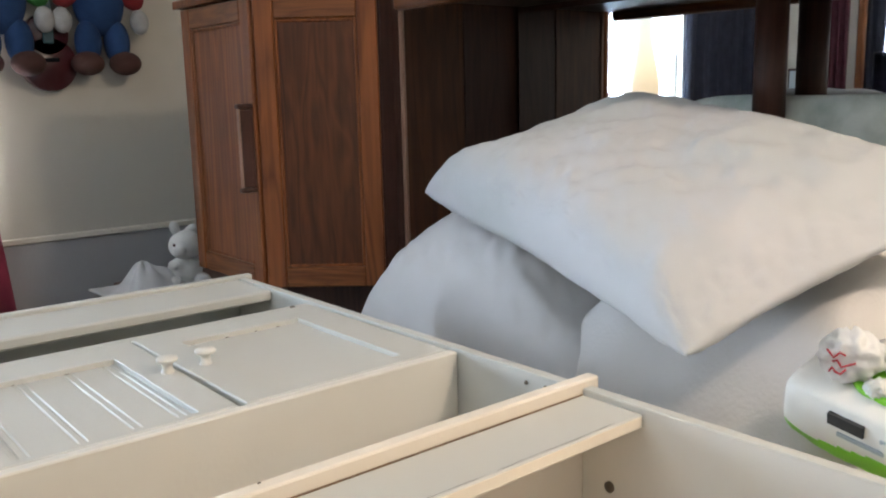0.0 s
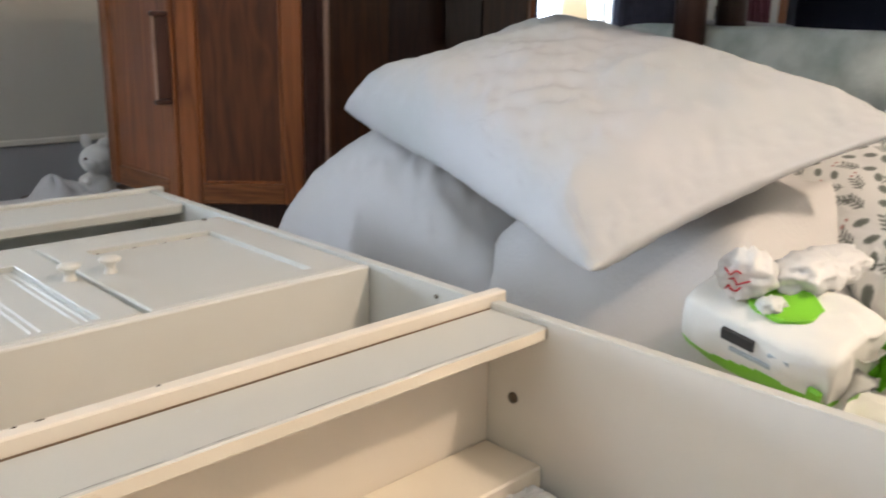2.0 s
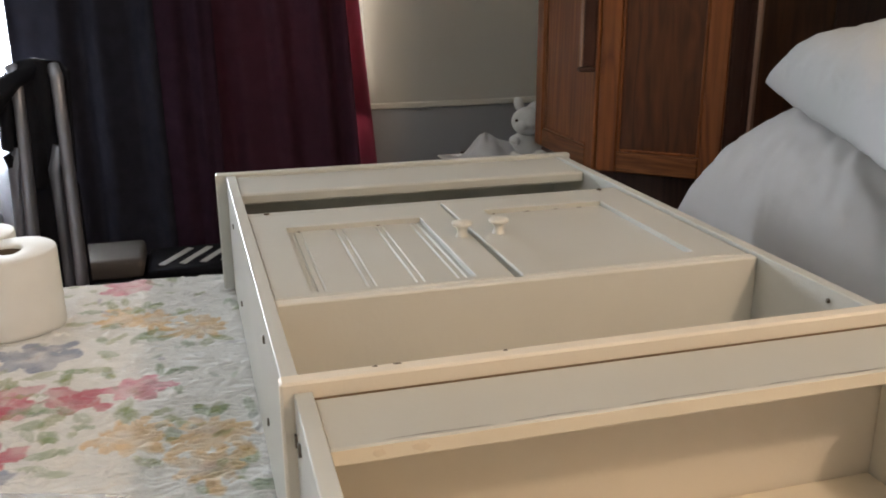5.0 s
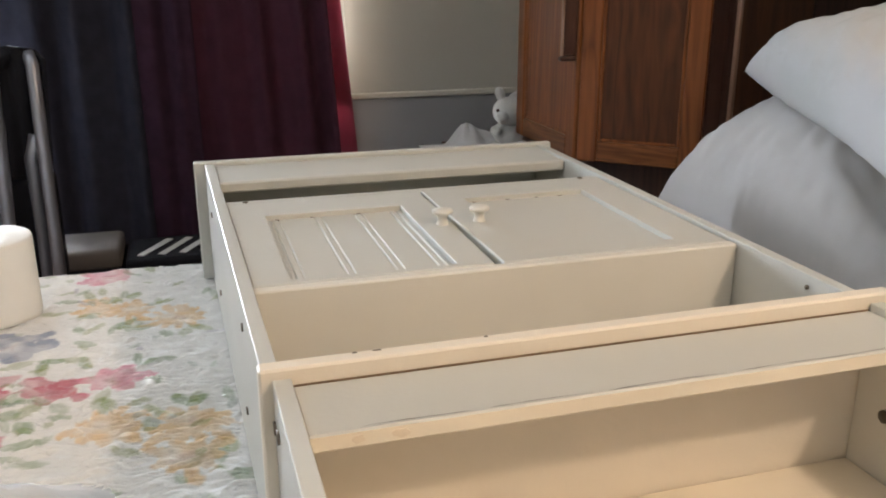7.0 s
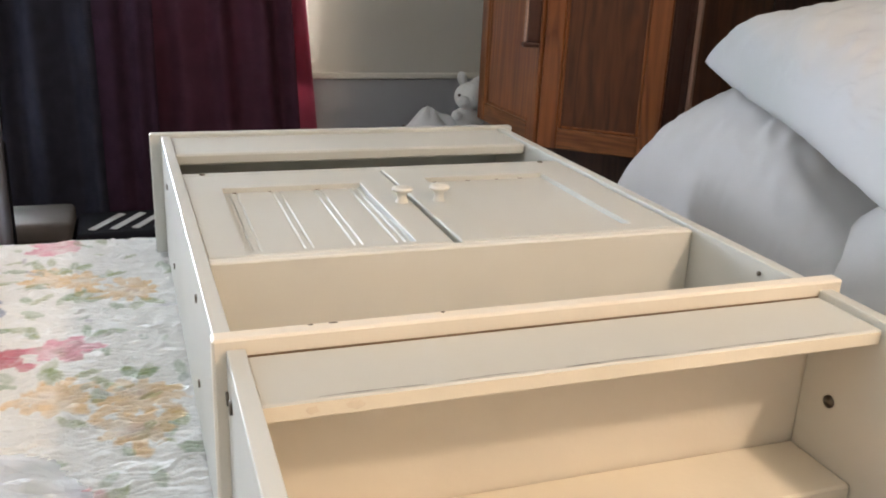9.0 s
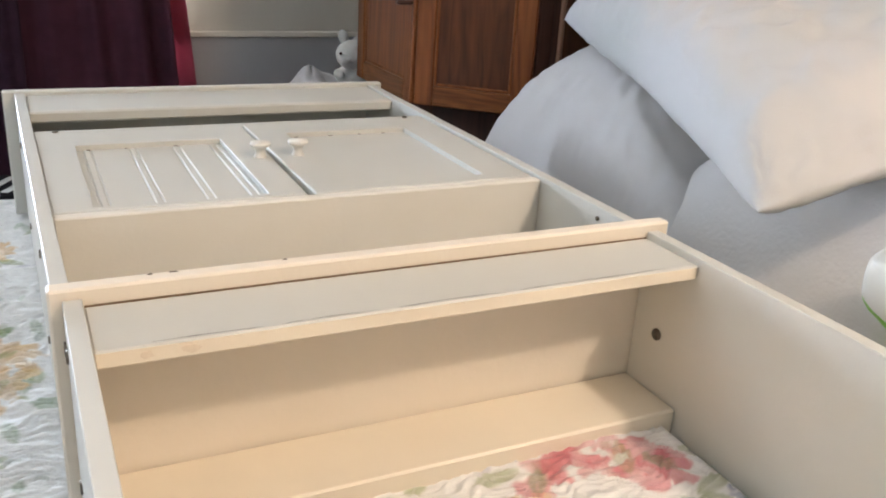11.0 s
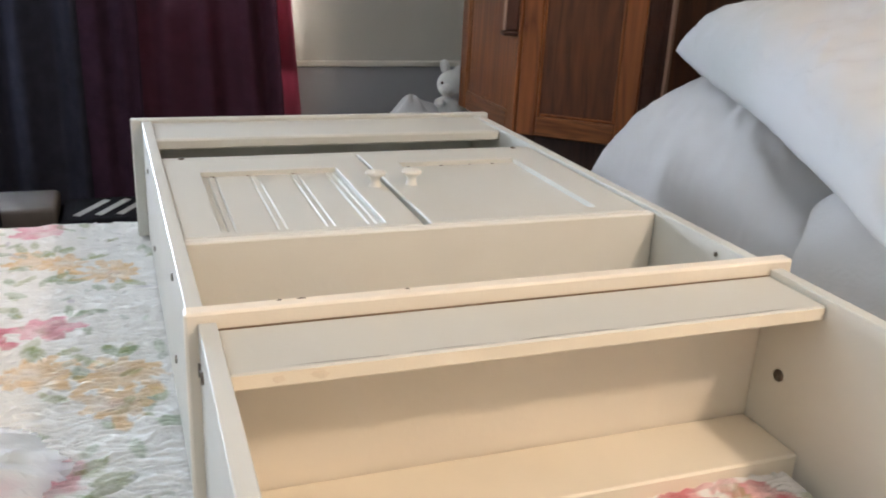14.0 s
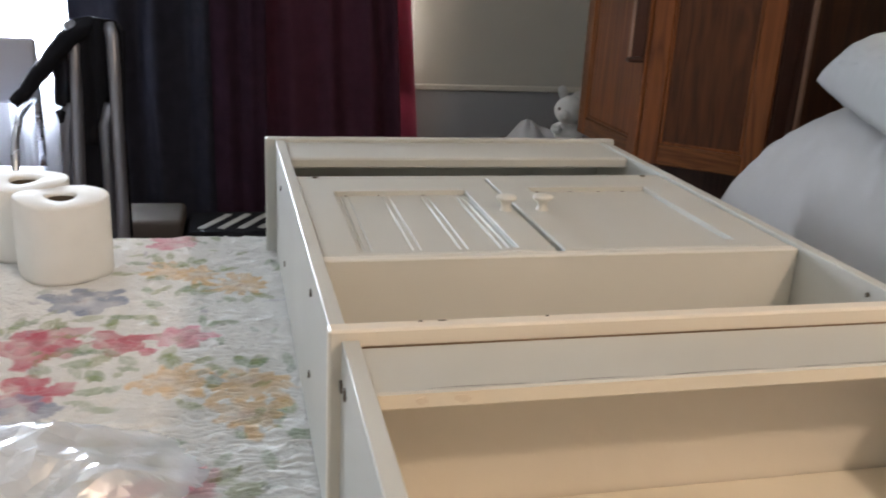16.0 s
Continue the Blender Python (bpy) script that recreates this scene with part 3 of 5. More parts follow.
def pillow(name, m, w, l, t, material, label, seed, wrinkle=0.006, below=1.0, n=90, pattern=None, box_k=4.0, taper=0.0, slump=0.0, front=0.0):
    """A stuffed pillow: two bulging sheets that meet in a pinched seam."""
    u, v = np.meshgrid(np.linspace(-1, 1, n), np.linspace(-1, 1, n))
    prof = (np.clip(1 - np.abs(u) ** box_k, 0, 1) * np.clip(1 - np.abs(v) ** box_k, 0, 1)) ** 0.55 * (0.80 + 0.20 * (1 - u ** 2) * (1 - v ** 2)) * (1 - taper * (u + 1) / 2 * (1 - v) / 2 * 1.6)
    if front:
        # a steep flank along one long seam, with a soft ridge above it
        d = (v + 1) * l / 2
        ramp = 0.30 * (1 - np.exp(-d / 0.006)) + 0.70 * np.clip(d / front, 0, 1)
        ramp = np.where(d > front * 0.8, 1 - 0.140 * np.clip((1.25 * front - d) / (0.45 * front), 0, 1) ** 2, ramp)
        upper = prof * np.where(d < 1.25 * front, ramp, 1)
    else:
        upper = prof
    X0 = u * w / 2 * (1 - 0.07 * (1 - v ** 2))
    Y0 = v * l / 2 * (1 - 0.07 * (1 - u ** 2))
    edge = np.maximum(np.abs(u), np.abs(v))
    wr = (value_noise(X0, Y0, 7, seed) - 0.5) * 2 + 0.8 * (value_noise(X0 + 0.4 * Y0, Y0, 19, seed + 1) - 0.5) + 0.5 * (value_noise(X0, Y0 - 0.5 * X0, 46, seed + 5) - 0.5) - 0.45 * np.abs(value_noise(X0 + 0.6 * Y0, 0.5 * Y0, 13, seed + 7) - 0.5)
    along = np.where(np.abs(u) > np.abs(v), Y0, X0)
    pucker = (value_noise(along + 0.3 * (X0 + Y0), edge, 62, seed + 2) - 0.5) * 3.2 * value_noise(X0, Y0, 14, seed + 3) * np.clip((edge - 0.80) / 0.15, 0, 1) * np.clip((1 - edge) / 0.03, 0, 1)
    co = []
    for side in (1, -1):
        Z = side * (1.0 if side > 0 else below) * (t / 2 * (upper if side > 0 else prof) + wrinkle * wr * prof ** 0.5 + 0.0022 * pucker) - slump * (u + 1) * (v + 1) / 4
        co.append(np.stack([X0, Y0, Z], -1).reshape(-1, 3))
    i = np.arange(n * n).reshape(n, n)
    q = np.stack([i[:-1, :-1], i[:-1, 1:], i[1:, 1:], i[1:, :-1]], -1).reshape(-1, 4)
    rim = (edge > 0.9999).reshape(-1)
    second = np.arange(n * n) + n * n
    second[rim] = np.arange(n * n)[rim]
    faces = np.concatenate([q, second[q[:, ::-1]]])
    me = bpy.data.meshes.new(name)
    pts = np.concatenate(co)
    me.from_pydata(pts.tolist(), [], faces.tolist())
    me.update()
    me.polygons.foreach_set("use_smooth", np.ones(len(faces), dtype=bool))
    me.materials.append(material)
    if pattern is not None:
        layer = me.color_attributes.new("print", 'FLOAT_COLOR', 'POINT')
        c = pattern(X0, Y0).reshape(-1, 4)
        layer.data.foreach_set("color", np.concatenate([c, c]).astype(np.float32).ravel())
    ob = new(name, me)
    ob.matrix_world = m
    return tagged(ob, label, "pillow")


def frame_of(c, ax, ay):
    """A pose at c whose x runs along ax and whose y leans towards ay."""
    x = Vector(ax).normalized()
    z = x.cross(Vector(ay)).normalized()
    y = z.cross(x)
    return Matrix.Translation(c) @ Matrix((x, y, z)).transposed().to_4x4()


PIL_TOP = pillow("pillow", frame_of((1.072, 0.789, 0.993), (0.406, -0.155, 0.132), (0.25, 0.707, 0.088)), 0.465, 0.765, 0.205, LINEN_STAIN, "plump white cotton pillow lying on another pillow", 40, below=0.55, box_k=8.0, wrinkle=0.012, taper=0.30, slump=0.012, n=200, front=0.085)
PIL_LOW = pillow("pillow", frame_of((1.220, 1.010, 0.744), (1, -0.10, 0.14), (0.10, 1, 0.03)), 0.655, 0.67, 0.45, LINEN, "white cotton pillow squashed under another pillow", 50, below=0.2, wrinkle=0.017, box_k=6.5, n=160, front=0.32)


def leaf_print(X, Y):
    C = np.ones(X.shape + (4,)) * np.array([0.80, 0.79, 0.77, 1])
    rs = np.random.RandomState(77)
    n = X.shape[0]

    def dab(cx, cy, l, w, t, col):
        i0, j0 = int((cx / 0.60 + 0.5) * n), int((cy / 0.60 + 0.5) * n)
        r = 34
        w_ = np.s_[max(0, j0 - r):max(0, j0 + r), max(0, i0 - r):max(0, i0 + r)]
        x, y = X[w_] - cx, Y[w_] - cy
        if x.size == 0:
            return
        p, q = x * math.cos(t) + y * math.sin(t), -x * math.sin(t) + y * math.cos(t)
        a = np.clip((w * np.clip(1 - (p / l) ** 2, 0, 1) - np.abs(q)) / 0.001, 0, 1)[..., None] * 0.9
        C[w_][..., :3] = C[w_][..., :3] * (1 - a) + np.array(col) * a

    dark, twig = (0.15, 0.165, 0.145), (0.11, 0.12, 0.11)
    cells = 25
    for gy in range(cells):
        for gx in range(cells):
            cx = ((gx + 0.5 + 0.5 * (gy % 2) + rs.uniform(-0.22, 0.22)) / cells - 0.5) * 0.60
            cy = ((gy + 0.5 + rs.uniform(-0.22, 0.22)) / cells - 0.5) * 0.60
            t, sort = rs.uniform(0.9, 2.5), rs.rand()
            if sort < 0.52:
                # lobed oval leaf
                for j in range(3):
                    d = (j - 1) * 0.0046
                    dab(cx + d * math.cos(t), cy + d * math.sin(t), 0.0056, 0.0058 - 0.0012 * abs(j - 1), t, dark)
            elif sort < 0.88:
                # branching twig
                dab(cx, cy, 0.0165, 0.0017, t, twig)
                for j in range(4):
                    d = (j - 1.3) * 0.0068
                    bx, by = cx + d * math.cos(t), cy + d * math.sin(t)
                    for side in (-1, 1):
                        a2 = t + side * 0.70
                        dab(bx + 0.0058 * math.cos(a2), by + 0.0058 * math.sin(a2), 0.0068, 0.0020, a2, twig)
            else:
                for d in (-0.0035, 0.0035):
                    dab(cx + d, cy + 0.3 * d, 0.0024, 0.0026, t, (0.42, 0.14, 0.12))
    return C


pillow("pillow", frame_of((1.365, 0.213, 0.872), (0.75, -0.5, 0.30), (0.3, 0.5, 0.25)), 0.60, 0.60, 0.22, LEAFCLOTH, "white cotton pillow printed with small grey leaves", 60, n=420, pattern=leaf_print)

# ---- the white cabinet lying on its back ----
cab = empty("cabinet", (0.42, 0.9, BED_Z), "cream painted bathroom cabinet lying on its back on the quilt", "cabinet")
ZB, ZF = BED_Z + 0.006, 0.835
XL, XR, TH = 0.145, 0.710, 0.014
Y_RAIL, Y_SHELF, Y_NICHE, Y_TOP = 0.604, 0.802, 1.141, 1.388


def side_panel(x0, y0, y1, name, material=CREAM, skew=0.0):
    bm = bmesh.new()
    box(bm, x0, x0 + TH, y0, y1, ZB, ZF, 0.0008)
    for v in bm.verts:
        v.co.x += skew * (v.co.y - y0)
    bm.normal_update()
    # Upward and outer left faces get another tone, painting light by face direction.
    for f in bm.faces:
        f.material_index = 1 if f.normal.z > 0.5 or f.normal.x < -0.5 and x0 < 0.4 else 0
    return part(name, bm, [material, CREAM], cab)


SKEW = -0.016
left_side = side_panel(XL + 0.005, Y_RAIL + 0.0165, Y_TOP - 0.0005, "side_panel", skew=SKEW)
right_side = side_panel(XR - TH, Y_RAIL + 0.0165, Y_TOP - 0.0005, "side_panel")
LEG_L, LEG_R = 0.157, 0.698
# Legs use the shelf tone, darker than beige, as shade on inner faces.
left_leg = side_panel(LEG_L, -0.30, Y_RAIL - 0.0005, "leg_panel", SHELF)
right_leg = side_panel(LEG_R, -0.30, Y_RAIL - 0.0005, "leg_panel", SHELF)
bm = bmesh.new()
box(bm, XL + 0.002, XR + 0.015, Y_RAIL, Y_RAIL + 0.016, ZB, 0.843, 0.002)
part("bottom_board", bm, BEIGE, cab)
bm = bmesh.new()
box(bm, 0.121, 0.724, Y_TOP, Y_TOP + 0.015, ZB, 0.838, 0.002)
part("top_board", bm, CREAM, cab)
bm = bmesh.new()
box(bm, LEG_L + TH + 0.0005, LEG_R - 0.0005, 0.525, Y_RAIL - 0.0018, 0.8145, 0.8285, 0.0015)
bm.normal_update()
# Apron edges lighter and warmer than its top: lamp light put into the paint.
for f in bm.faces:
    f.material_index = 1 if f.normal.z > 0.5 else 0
part("front_apron", bm, [CREAM_OLD_LIT, CREAM], cab)
# Brown strip paints the shade of the narrow gap behind the apron.
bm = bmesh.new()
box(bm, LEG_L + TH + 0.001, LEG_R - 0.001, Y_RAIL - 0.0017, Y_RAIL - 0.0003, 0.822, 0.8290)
part("gap_shade", bm, GAP, cab, "dark strip standing for the shaded gap below the bottom board")
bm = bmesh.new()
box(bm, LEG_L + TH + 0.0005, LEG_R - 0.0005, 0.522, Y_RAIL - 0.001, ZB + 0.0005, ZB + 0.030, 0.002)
part("rear_apron", bm, CREAM_OLD_LIT, cab)
bm = bmesh.new()
box(bm, XL + TH + 0.0055 + SKEW * 0.75, XR - TH - 0.0005, 1.267, Y_TOP - 0.001, ZF - 0.019, ZF - 0.003, 0.0025)
part("top_rail", bm, CREAM, cab)
bm = bmesh.new()
box(bm, XL + TH + 0.0055 + SKEW * 0.2, XR - TH - 0.0005, Y_SHELF, Y_SHELF + 0.014, ZB + 0.008, ZF - 0.0035, 0.0015)
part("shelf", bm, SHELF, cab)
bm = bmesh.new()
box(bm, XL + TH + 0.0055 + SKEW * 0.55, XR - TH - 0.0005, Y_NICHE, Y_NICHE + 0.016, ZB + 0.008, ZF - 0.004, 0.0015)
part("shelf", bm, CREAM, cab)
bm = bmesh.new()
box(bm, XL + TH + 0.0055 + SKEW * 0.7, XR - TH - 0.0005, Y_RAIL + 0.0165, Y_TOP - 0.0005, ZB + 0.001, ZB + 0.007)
part("back_panel", bm, CREAM_OLD_LIT, cab)


def ring_frame(bm, o, i, z0, z1, bevel, lean):
    """A flat frame of one piece: outer rectangle o, opening i, each (x0, x1, y0, y1); lean shifts the outer sides' far ends."""
    def loop(r, z, sides=(0, 0)):
        return [bm.verts.new(p) for p in ((r[0], r[2], z), (r[1], r[2], z), (r[1] + sides[1], r[3], z), (r[0] + sides[0], r[3], z))]
    k = bevel
    o2 = (o[0] + k, o[1] - k, o[2] + k, o[3] - k)
    i2 = (i[0] - k * 0.3, i[1] + k * 0.3, i[2] - k * 0.3, i[3] + k * 0.3)
    loops = [loop(o, z0, lean), loop(o, z1 - k, lean), loop(o2, z1, lean), loop(i2, z1), loop(i, z1 - k * 0.4), loop(i, z0)]
    for a, b in zip(loops, loops[1:] + loops[:1]):
        for j in range(4):
            bm.faces.new((a[j], a[(j + 1) % 4], b[(j + 1) % 4], b[j]))


def cabinet_door(x0, x1, y0, y1, z0, z1, inset, grooves, lean):
    bm = bmesh.new()
    ring_frame(bm, (x0, x1, y0, y1), inset, z0, z1, 0.0015, lean)
    bm.normal_update()
    d = part("door", bm, CREAM, cab, "cream panelled cabinet door")
    # board with narrow routed grooves in pairs
    a0, a1, b0, b1 = inset[0] - 0.001, inset[1] + 0.001, inset[2] - 0.001, inset[3] + 0.001
    zt = z1 - 0.0065
    prof = [(a0, zt)]
    for c in grooves:
        for dx, dz in ((-0.0060, 0), (-0.0052, -0.0015), (-0.0044, -0.0019), (-0.0034, -0.0015), (-0.0026, 0.0), (0.0026, 0.0), (0.0034, -0.0015), (0.0044, -0.0019), (0.0052, -0.0015), (0.0060, 0)):
            prof.append((c + dx, zt + dz))
    prof.append((a1, zt))
    prof += [(a1, z0 + 0.002), (a0, z0 + 0.002)]
    bm = bmesh.new()
    near = [bm.verts.new((x, b0, z)) for x, z in prof]
    far = [bm.verts.new((x, b1, z)) for x, z in prof]
    n = len(prof)
    for k in range(n):
        bm.faces.new((near[k], near[(k + 1) % n], far[(k + 1) % n], far[k]))
    bm.faces.new(near[::-1])
    bm.faces.new(far)
    part("panel", bm, CREAM, d)
    # dark dashes where the paint has cracked along the panel's upper rim
    rd = random.Random(int(x0 * 1000))
    u = inset[0] + 0.012
    while u < inset[1] - 0.03:
        l = rd.uniform(0.002, 0.007)
        c = bmesh.new()
        box(c, u, u + l, inset[3] - 0.0016, inset[3] - 0.0010, zt - 0.001, zt + 0.0006)
        part("paint_crack", c, CHIP, d, "dark crack in the paint")
        u += l + rd.uniform(0.015, 0.060)
    return d


DZ0, DZ1 = ZF - 0.021, ZF - 0.003


def build_doors():
    a = cabinet_door(0.1615, 0.4120, Y_SHELF + 0.0148, Y_NICHE - 0.002, DZ0, DZ1, (0.199, 0.373, 0.828, 1.072), (0.2115, 0.264, 0.316, 0.362), (-0.0055, 0.0045))
    b = cabinet_door(0.4212, XR - TH - 0.004, Y_SHELF + 0.0148, Y_NICHE - 0.002, DZ0, DZ1, (0.464, 0.637, 0.840, 1.084), (), (-0.0020, 0.0))
    for d, x in ((a, 0.401), (b, 0.448)):
        bm = bmesh.new()
        lathe(bm, [(0.0080, 0), (0.0075, 0.002), (0.0058, 0.005), (0.0058, 0.0105), (0.0080, 0.0130), (0.0118, 0.0150), (0.0126, 0.0172), (0.0118, 0.0190), (0.007, 0.0202), (0.0001, 0.0206)], (x, 0.974, DZ1 - 0.001), 28)
        part("knob", bm, SHELF, d, "turned cream knob", smooth=True)


build_doors()


def screw(x, y, z, axis, r=0.0042, depth=0.0016):
    bm = bmesh.new()
    m = Matrix.Translation((x, y, z)) @ (Matrix.Rotation(radians(90), 4, 'Y') if axis == 'x' else Matrix())
    lathe(bm, [(r, -depth), (r, depth * 0.6), (r * 0.8, depth), (r * 0.3, depth * 0.7), (0.0001, depth * 0.4)], (0, 0, 0), 14, m)
    return part("screw", bm, SCREW, cab, "dull brown screw head", smooth=True)


for y, z in ((0.780, 0.807), (0.797, 0.711), (1.17, 0.700), (1.25, 0.790)):
    screw(XL + 0.0048 + SKEW * (y - 0.62), y, z, 'x')
for y, z in ((0.596, 0.799), (0.573, 0.804), (0.56, 0.70)):
    screw(LEG_L - 0.0002, y, z, 'x', 0.0055)
screw(LEG_R - 0.0002, 0.566, 0.738, 'x', 0.0062)
screw(XR - TH - 0.0002, 0.684, 0.822, 'x', 0.0025)
screw(XR - TH - 0.0002, 0.654, 0.823, 'x', 0.0030)
for x in (XL + TH + 0.022, XR - TH - 0.030):
    screw(x, Y_NICHE + 0.008, ZF - 0.004, 'z', 0.004)

# wear: chips on the bottom board's edge, a split along the apron, smudges
rs = random.Random(5)
for x, w in ((0.222, 0.004), (0.240, 0.008), (0.330, 0.004)):
    bm = bmesh.new()
    n = 8
    ring = [bm.verts.new((x + w / 2 * math.cos(6.283 * k / n) * rs.uniform(0.6, 1.2), Y_RAIL + 0.0125 + 0.0012 * math.sin(6.283 * k / n) * rs.uniform(0.6, 1.2), 0.8433)) for k in range(n)]
    top = [bm.verts.new(v.co - Vector((0, 0, 0.0012))) for v in ring]
    for k in range(n):
        bm.faces.new((ring[k], ring[(k + 1) % n], top[(k + 1) % n], top[k]))
    bm.faces.new(ring)
    part("paint_chip", bm, CHIP, cab, "dark chip in the paint")
x = 0.21
while x < 0.66:
    l = rs.uniform(0.08, 0.17)
    bm = bmesh.new()
    n = 9
    for k in range(n):
        u = x + l * k / (n - 1)
        d = 0.00032 * rs.uniform(0.3, 1.3) * (1 if 0 < k < n - 1 else 0.2)
        y = 0.5285 + 0.0006 * math.sin(u * 60)
        bm.verts.new((u, y - d, 0.8289))
        bm.verts.new((u, y + d, 0.8289))
    bm.verts.ensure_lookup_table()
    for k in range(n - 1):
        bm.faces.new([bm.verts[j] for j in (2 * k, 2 * k + 2, 2 * k + 3, 2 * k + 1)])
    bmesh.ops.solidify(bm, geom=bm.faces[:], thickness=0.0005)
    part("split", bm, CHIP, cab, "thin dark split in the paint")
    x += l + rs.uniform(0.002, 0.012)
for x, w in ((0.206, 0.010), (0.236, 0.014)):
    bm = bmesh.new()
    n = 12
    ring = [bm.verts.new((x + w / 2 * math.cos(6.283 * k / n) * rs.uniform(0.7, 1.2), 0.5246, 0.8215 + 0.0032 * math.sin(6.283 * k / n) * rs.uniform(0.7, 1.2))) for k in range(n)]
    back = [bm.verts.new(v.co + Vector((0, 0.0008, 0))) for v in ring]
    for k in range(n):
        bm.faces.new((ring[k], ring[(k + 1) % n], back[(k + 1) % n], back[k]))
    bm.faces.new(ring)
    part("smudge", bm, SMUDGE, cab, "brownish rubbed smudge")

# ---- the oak wall unit round the bed's head ----
PIER_TOP, PIER_BOT = 1.385, 0.695
CORNER_A, CORNER_B, CORNER_C = Vector((0.98, 2.205, 0)), Vector((0.98, 1.832, 0)), Vector((1.196, 1.640, 0))
pier = empty("wardrobe", (1.3, 1.95, 0), "reddish oak corner wardrobe unit with panelled doors beside the bed", "wardrobe")


def prism(bm, pts, z0, z1):
    lo = [bm.verts.new((p[0], p[1], z0)) for p in pts]
    hi = [bm.verts.new((p[0], p[1], z1)) for p in pts]
    n = len(pts)
    for k in range(n):
        bm.faces.new((lo[k], lo[(k + 1) % n], hi[(k + 1) % n], hi[k]))
    bm.faces.new(lo[::-1])
    bm.faces.new(hi)


foot = [(0.999, 2.205), (0.999, 1.842), (1.212, 1.655), (1.240, 1.650), (1.240, 1.628), (1.795, 1.628), (1.795, 2.205)]
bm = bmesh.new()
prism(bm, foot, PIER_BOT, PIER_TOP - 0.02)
# Dark wood body puts shade into the gap beside the angled door.
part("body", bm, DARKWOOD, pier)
bm = bmesh.new()
prism(bm, [(1.06, 2.19), (1.06, 1.87), (1.28, 1.70), (1.795, 1.70), (1.795, 2.19)], 0.0, PIER_BOT - 0.001)
part("base", bm, DARKWOOD, pier, "dark recessed base")
bm = bmesh.new()
prism(bm, [(0.968, 2.217), (0.968, 1.822), (1.222, 1.598), (1.795, 1.598), (1.795, 2.217)], PIER_TOP - 0.019, PIER_TOP)
part("top", bm, OAK, pier)


def framed_door(a, b, z0, z1, name="door", stile=0.05, panel=OAK_PANEL_SHADED):
    """Frame and panel door from corner a to corner b, its face to the right of the way."""
    d = (b - a)
    w = d.length
    x = d.normalized()
    n = Vector((x.y, -x.x, 0))
    m = Matrix.Translation((a.x, a.y, 0)) @ Matrix((x, -n, Vector((0, 0, 1)))).transposed().to_4x4()
    bm = bmesh.new()
    g = 0.004
    box(bm, g, stile, 0.0, 0.018, z0, z1, 0.003, m)
    box(bm, w - stile, w - g, 0.0, 0.018, z0, z1, 0.003, m)
    door = part(name, bm, OAK, pier)
    bm = bmesh.new()
    box(bm, stile, w - stile, 0.0006, 0.018, z0, z0 + stile * 0.95, 0.003, m)
    part("rail", bm, OAK_H, door)
    bm = bmesh.new()
    box(bm, stile, w - stile, 0.0006, 0.018, z1 - stile, z1, 0.003, m)
    part("rail", bm, OAK_H, door)
    bm = bmesh.new()
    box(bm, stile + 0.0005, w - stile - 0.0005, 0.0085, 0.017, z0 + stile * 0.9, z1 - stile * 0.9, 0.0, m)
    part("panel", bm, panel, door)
    bm = bmesh.new()
    for q in ((stile, stile + 0.008, z0 + stile * 0.95, z1 - stile), (w - stile - 0.008, w - stile, z0 + stile * 0.95, z1 - stile)):
        box(bm, q[0] + 0.0004, q[1] - 0.0004, 0.004, 0.0083, q[2] + 0.0004, q[3] - 0.0004, 0.002, m)
    for q in (z0 + stile * 0.95, z1 - stile - 0.008):
        box(bm, stile + 0.0085, w - stile - 0.0085, 0.004, 0.0083, q + 0.0004, q + 0.0076, 0.002, m)
    part("moulding", bm, OAK, door)
    return door


# Panel in lighter oak than the angled door's: window light put into colour.
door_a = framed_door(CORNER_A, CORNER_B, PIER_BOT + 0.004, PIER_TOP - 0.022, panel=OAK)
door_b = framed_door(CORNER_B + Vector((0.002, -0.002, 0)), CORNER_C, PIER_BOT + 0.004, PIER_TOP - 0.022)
# a flat upright pull, proud of the door beside its edge
HX, HY = 0.944, 1.846
# Dark wood paints the pull's shaded side, pale wood its lit front edge.
bm = bmesh.new()
box(bm, HX + 0.004, 0.9795, HY - 0.006, HY + 0.006, 0.938, 1.116, 0.002)
handle = part("handle", bm, DARKWOOD, door_a, "dark wooden upright pull")
bm = bmesh.new()
box(bm, HX, HX + 0.0038, HY - 0.006, HY + 0.006, 0.938, 1.116, 0.0012)
part("front_edge", bm, EDGEWOOD, handle, "front edge painted pale as if lit")
for z in (0.926, 1.117):
    bm = bmesh.new()
    box(bm, HX - 0.004, 0.9795, HY - 0.010, HY + 0.010, z, z + 0.011, 0.004, seg=2)
    part("end_cap", bm, DARKWOOD, handle)
bm = bmesh.new()
box(bm, 1.2405, 1.250, 1.6150, 1.6275, PIER_BOT, PIER_TOP - 0.02, 0.002)
part("edge_strip", bm, EDGEWOOD, pier, "pale oak edge strip")
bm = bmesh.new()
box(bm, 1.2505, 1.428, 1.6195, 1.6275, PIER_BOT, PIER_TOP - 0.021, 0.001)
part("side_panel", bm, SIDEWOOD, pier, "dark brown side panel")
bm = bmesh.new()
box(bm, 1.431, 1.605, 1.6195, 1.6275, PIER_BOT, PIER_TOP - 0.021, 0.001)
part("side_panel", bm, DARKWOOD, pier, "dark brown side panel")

bridge = empty("overhead_shelf", (1.5, 0.3, 1.33), "oak shelf bridging the bed above the headboard mirror", "shelf")
bm = bmesh.new()
box(bm, 1.235, 1.795, 0.28, 1.597, 1.345, 1.365, 0.002)
part("board", bm, DARKWOOD, bridge)
bm = bmesh.new()
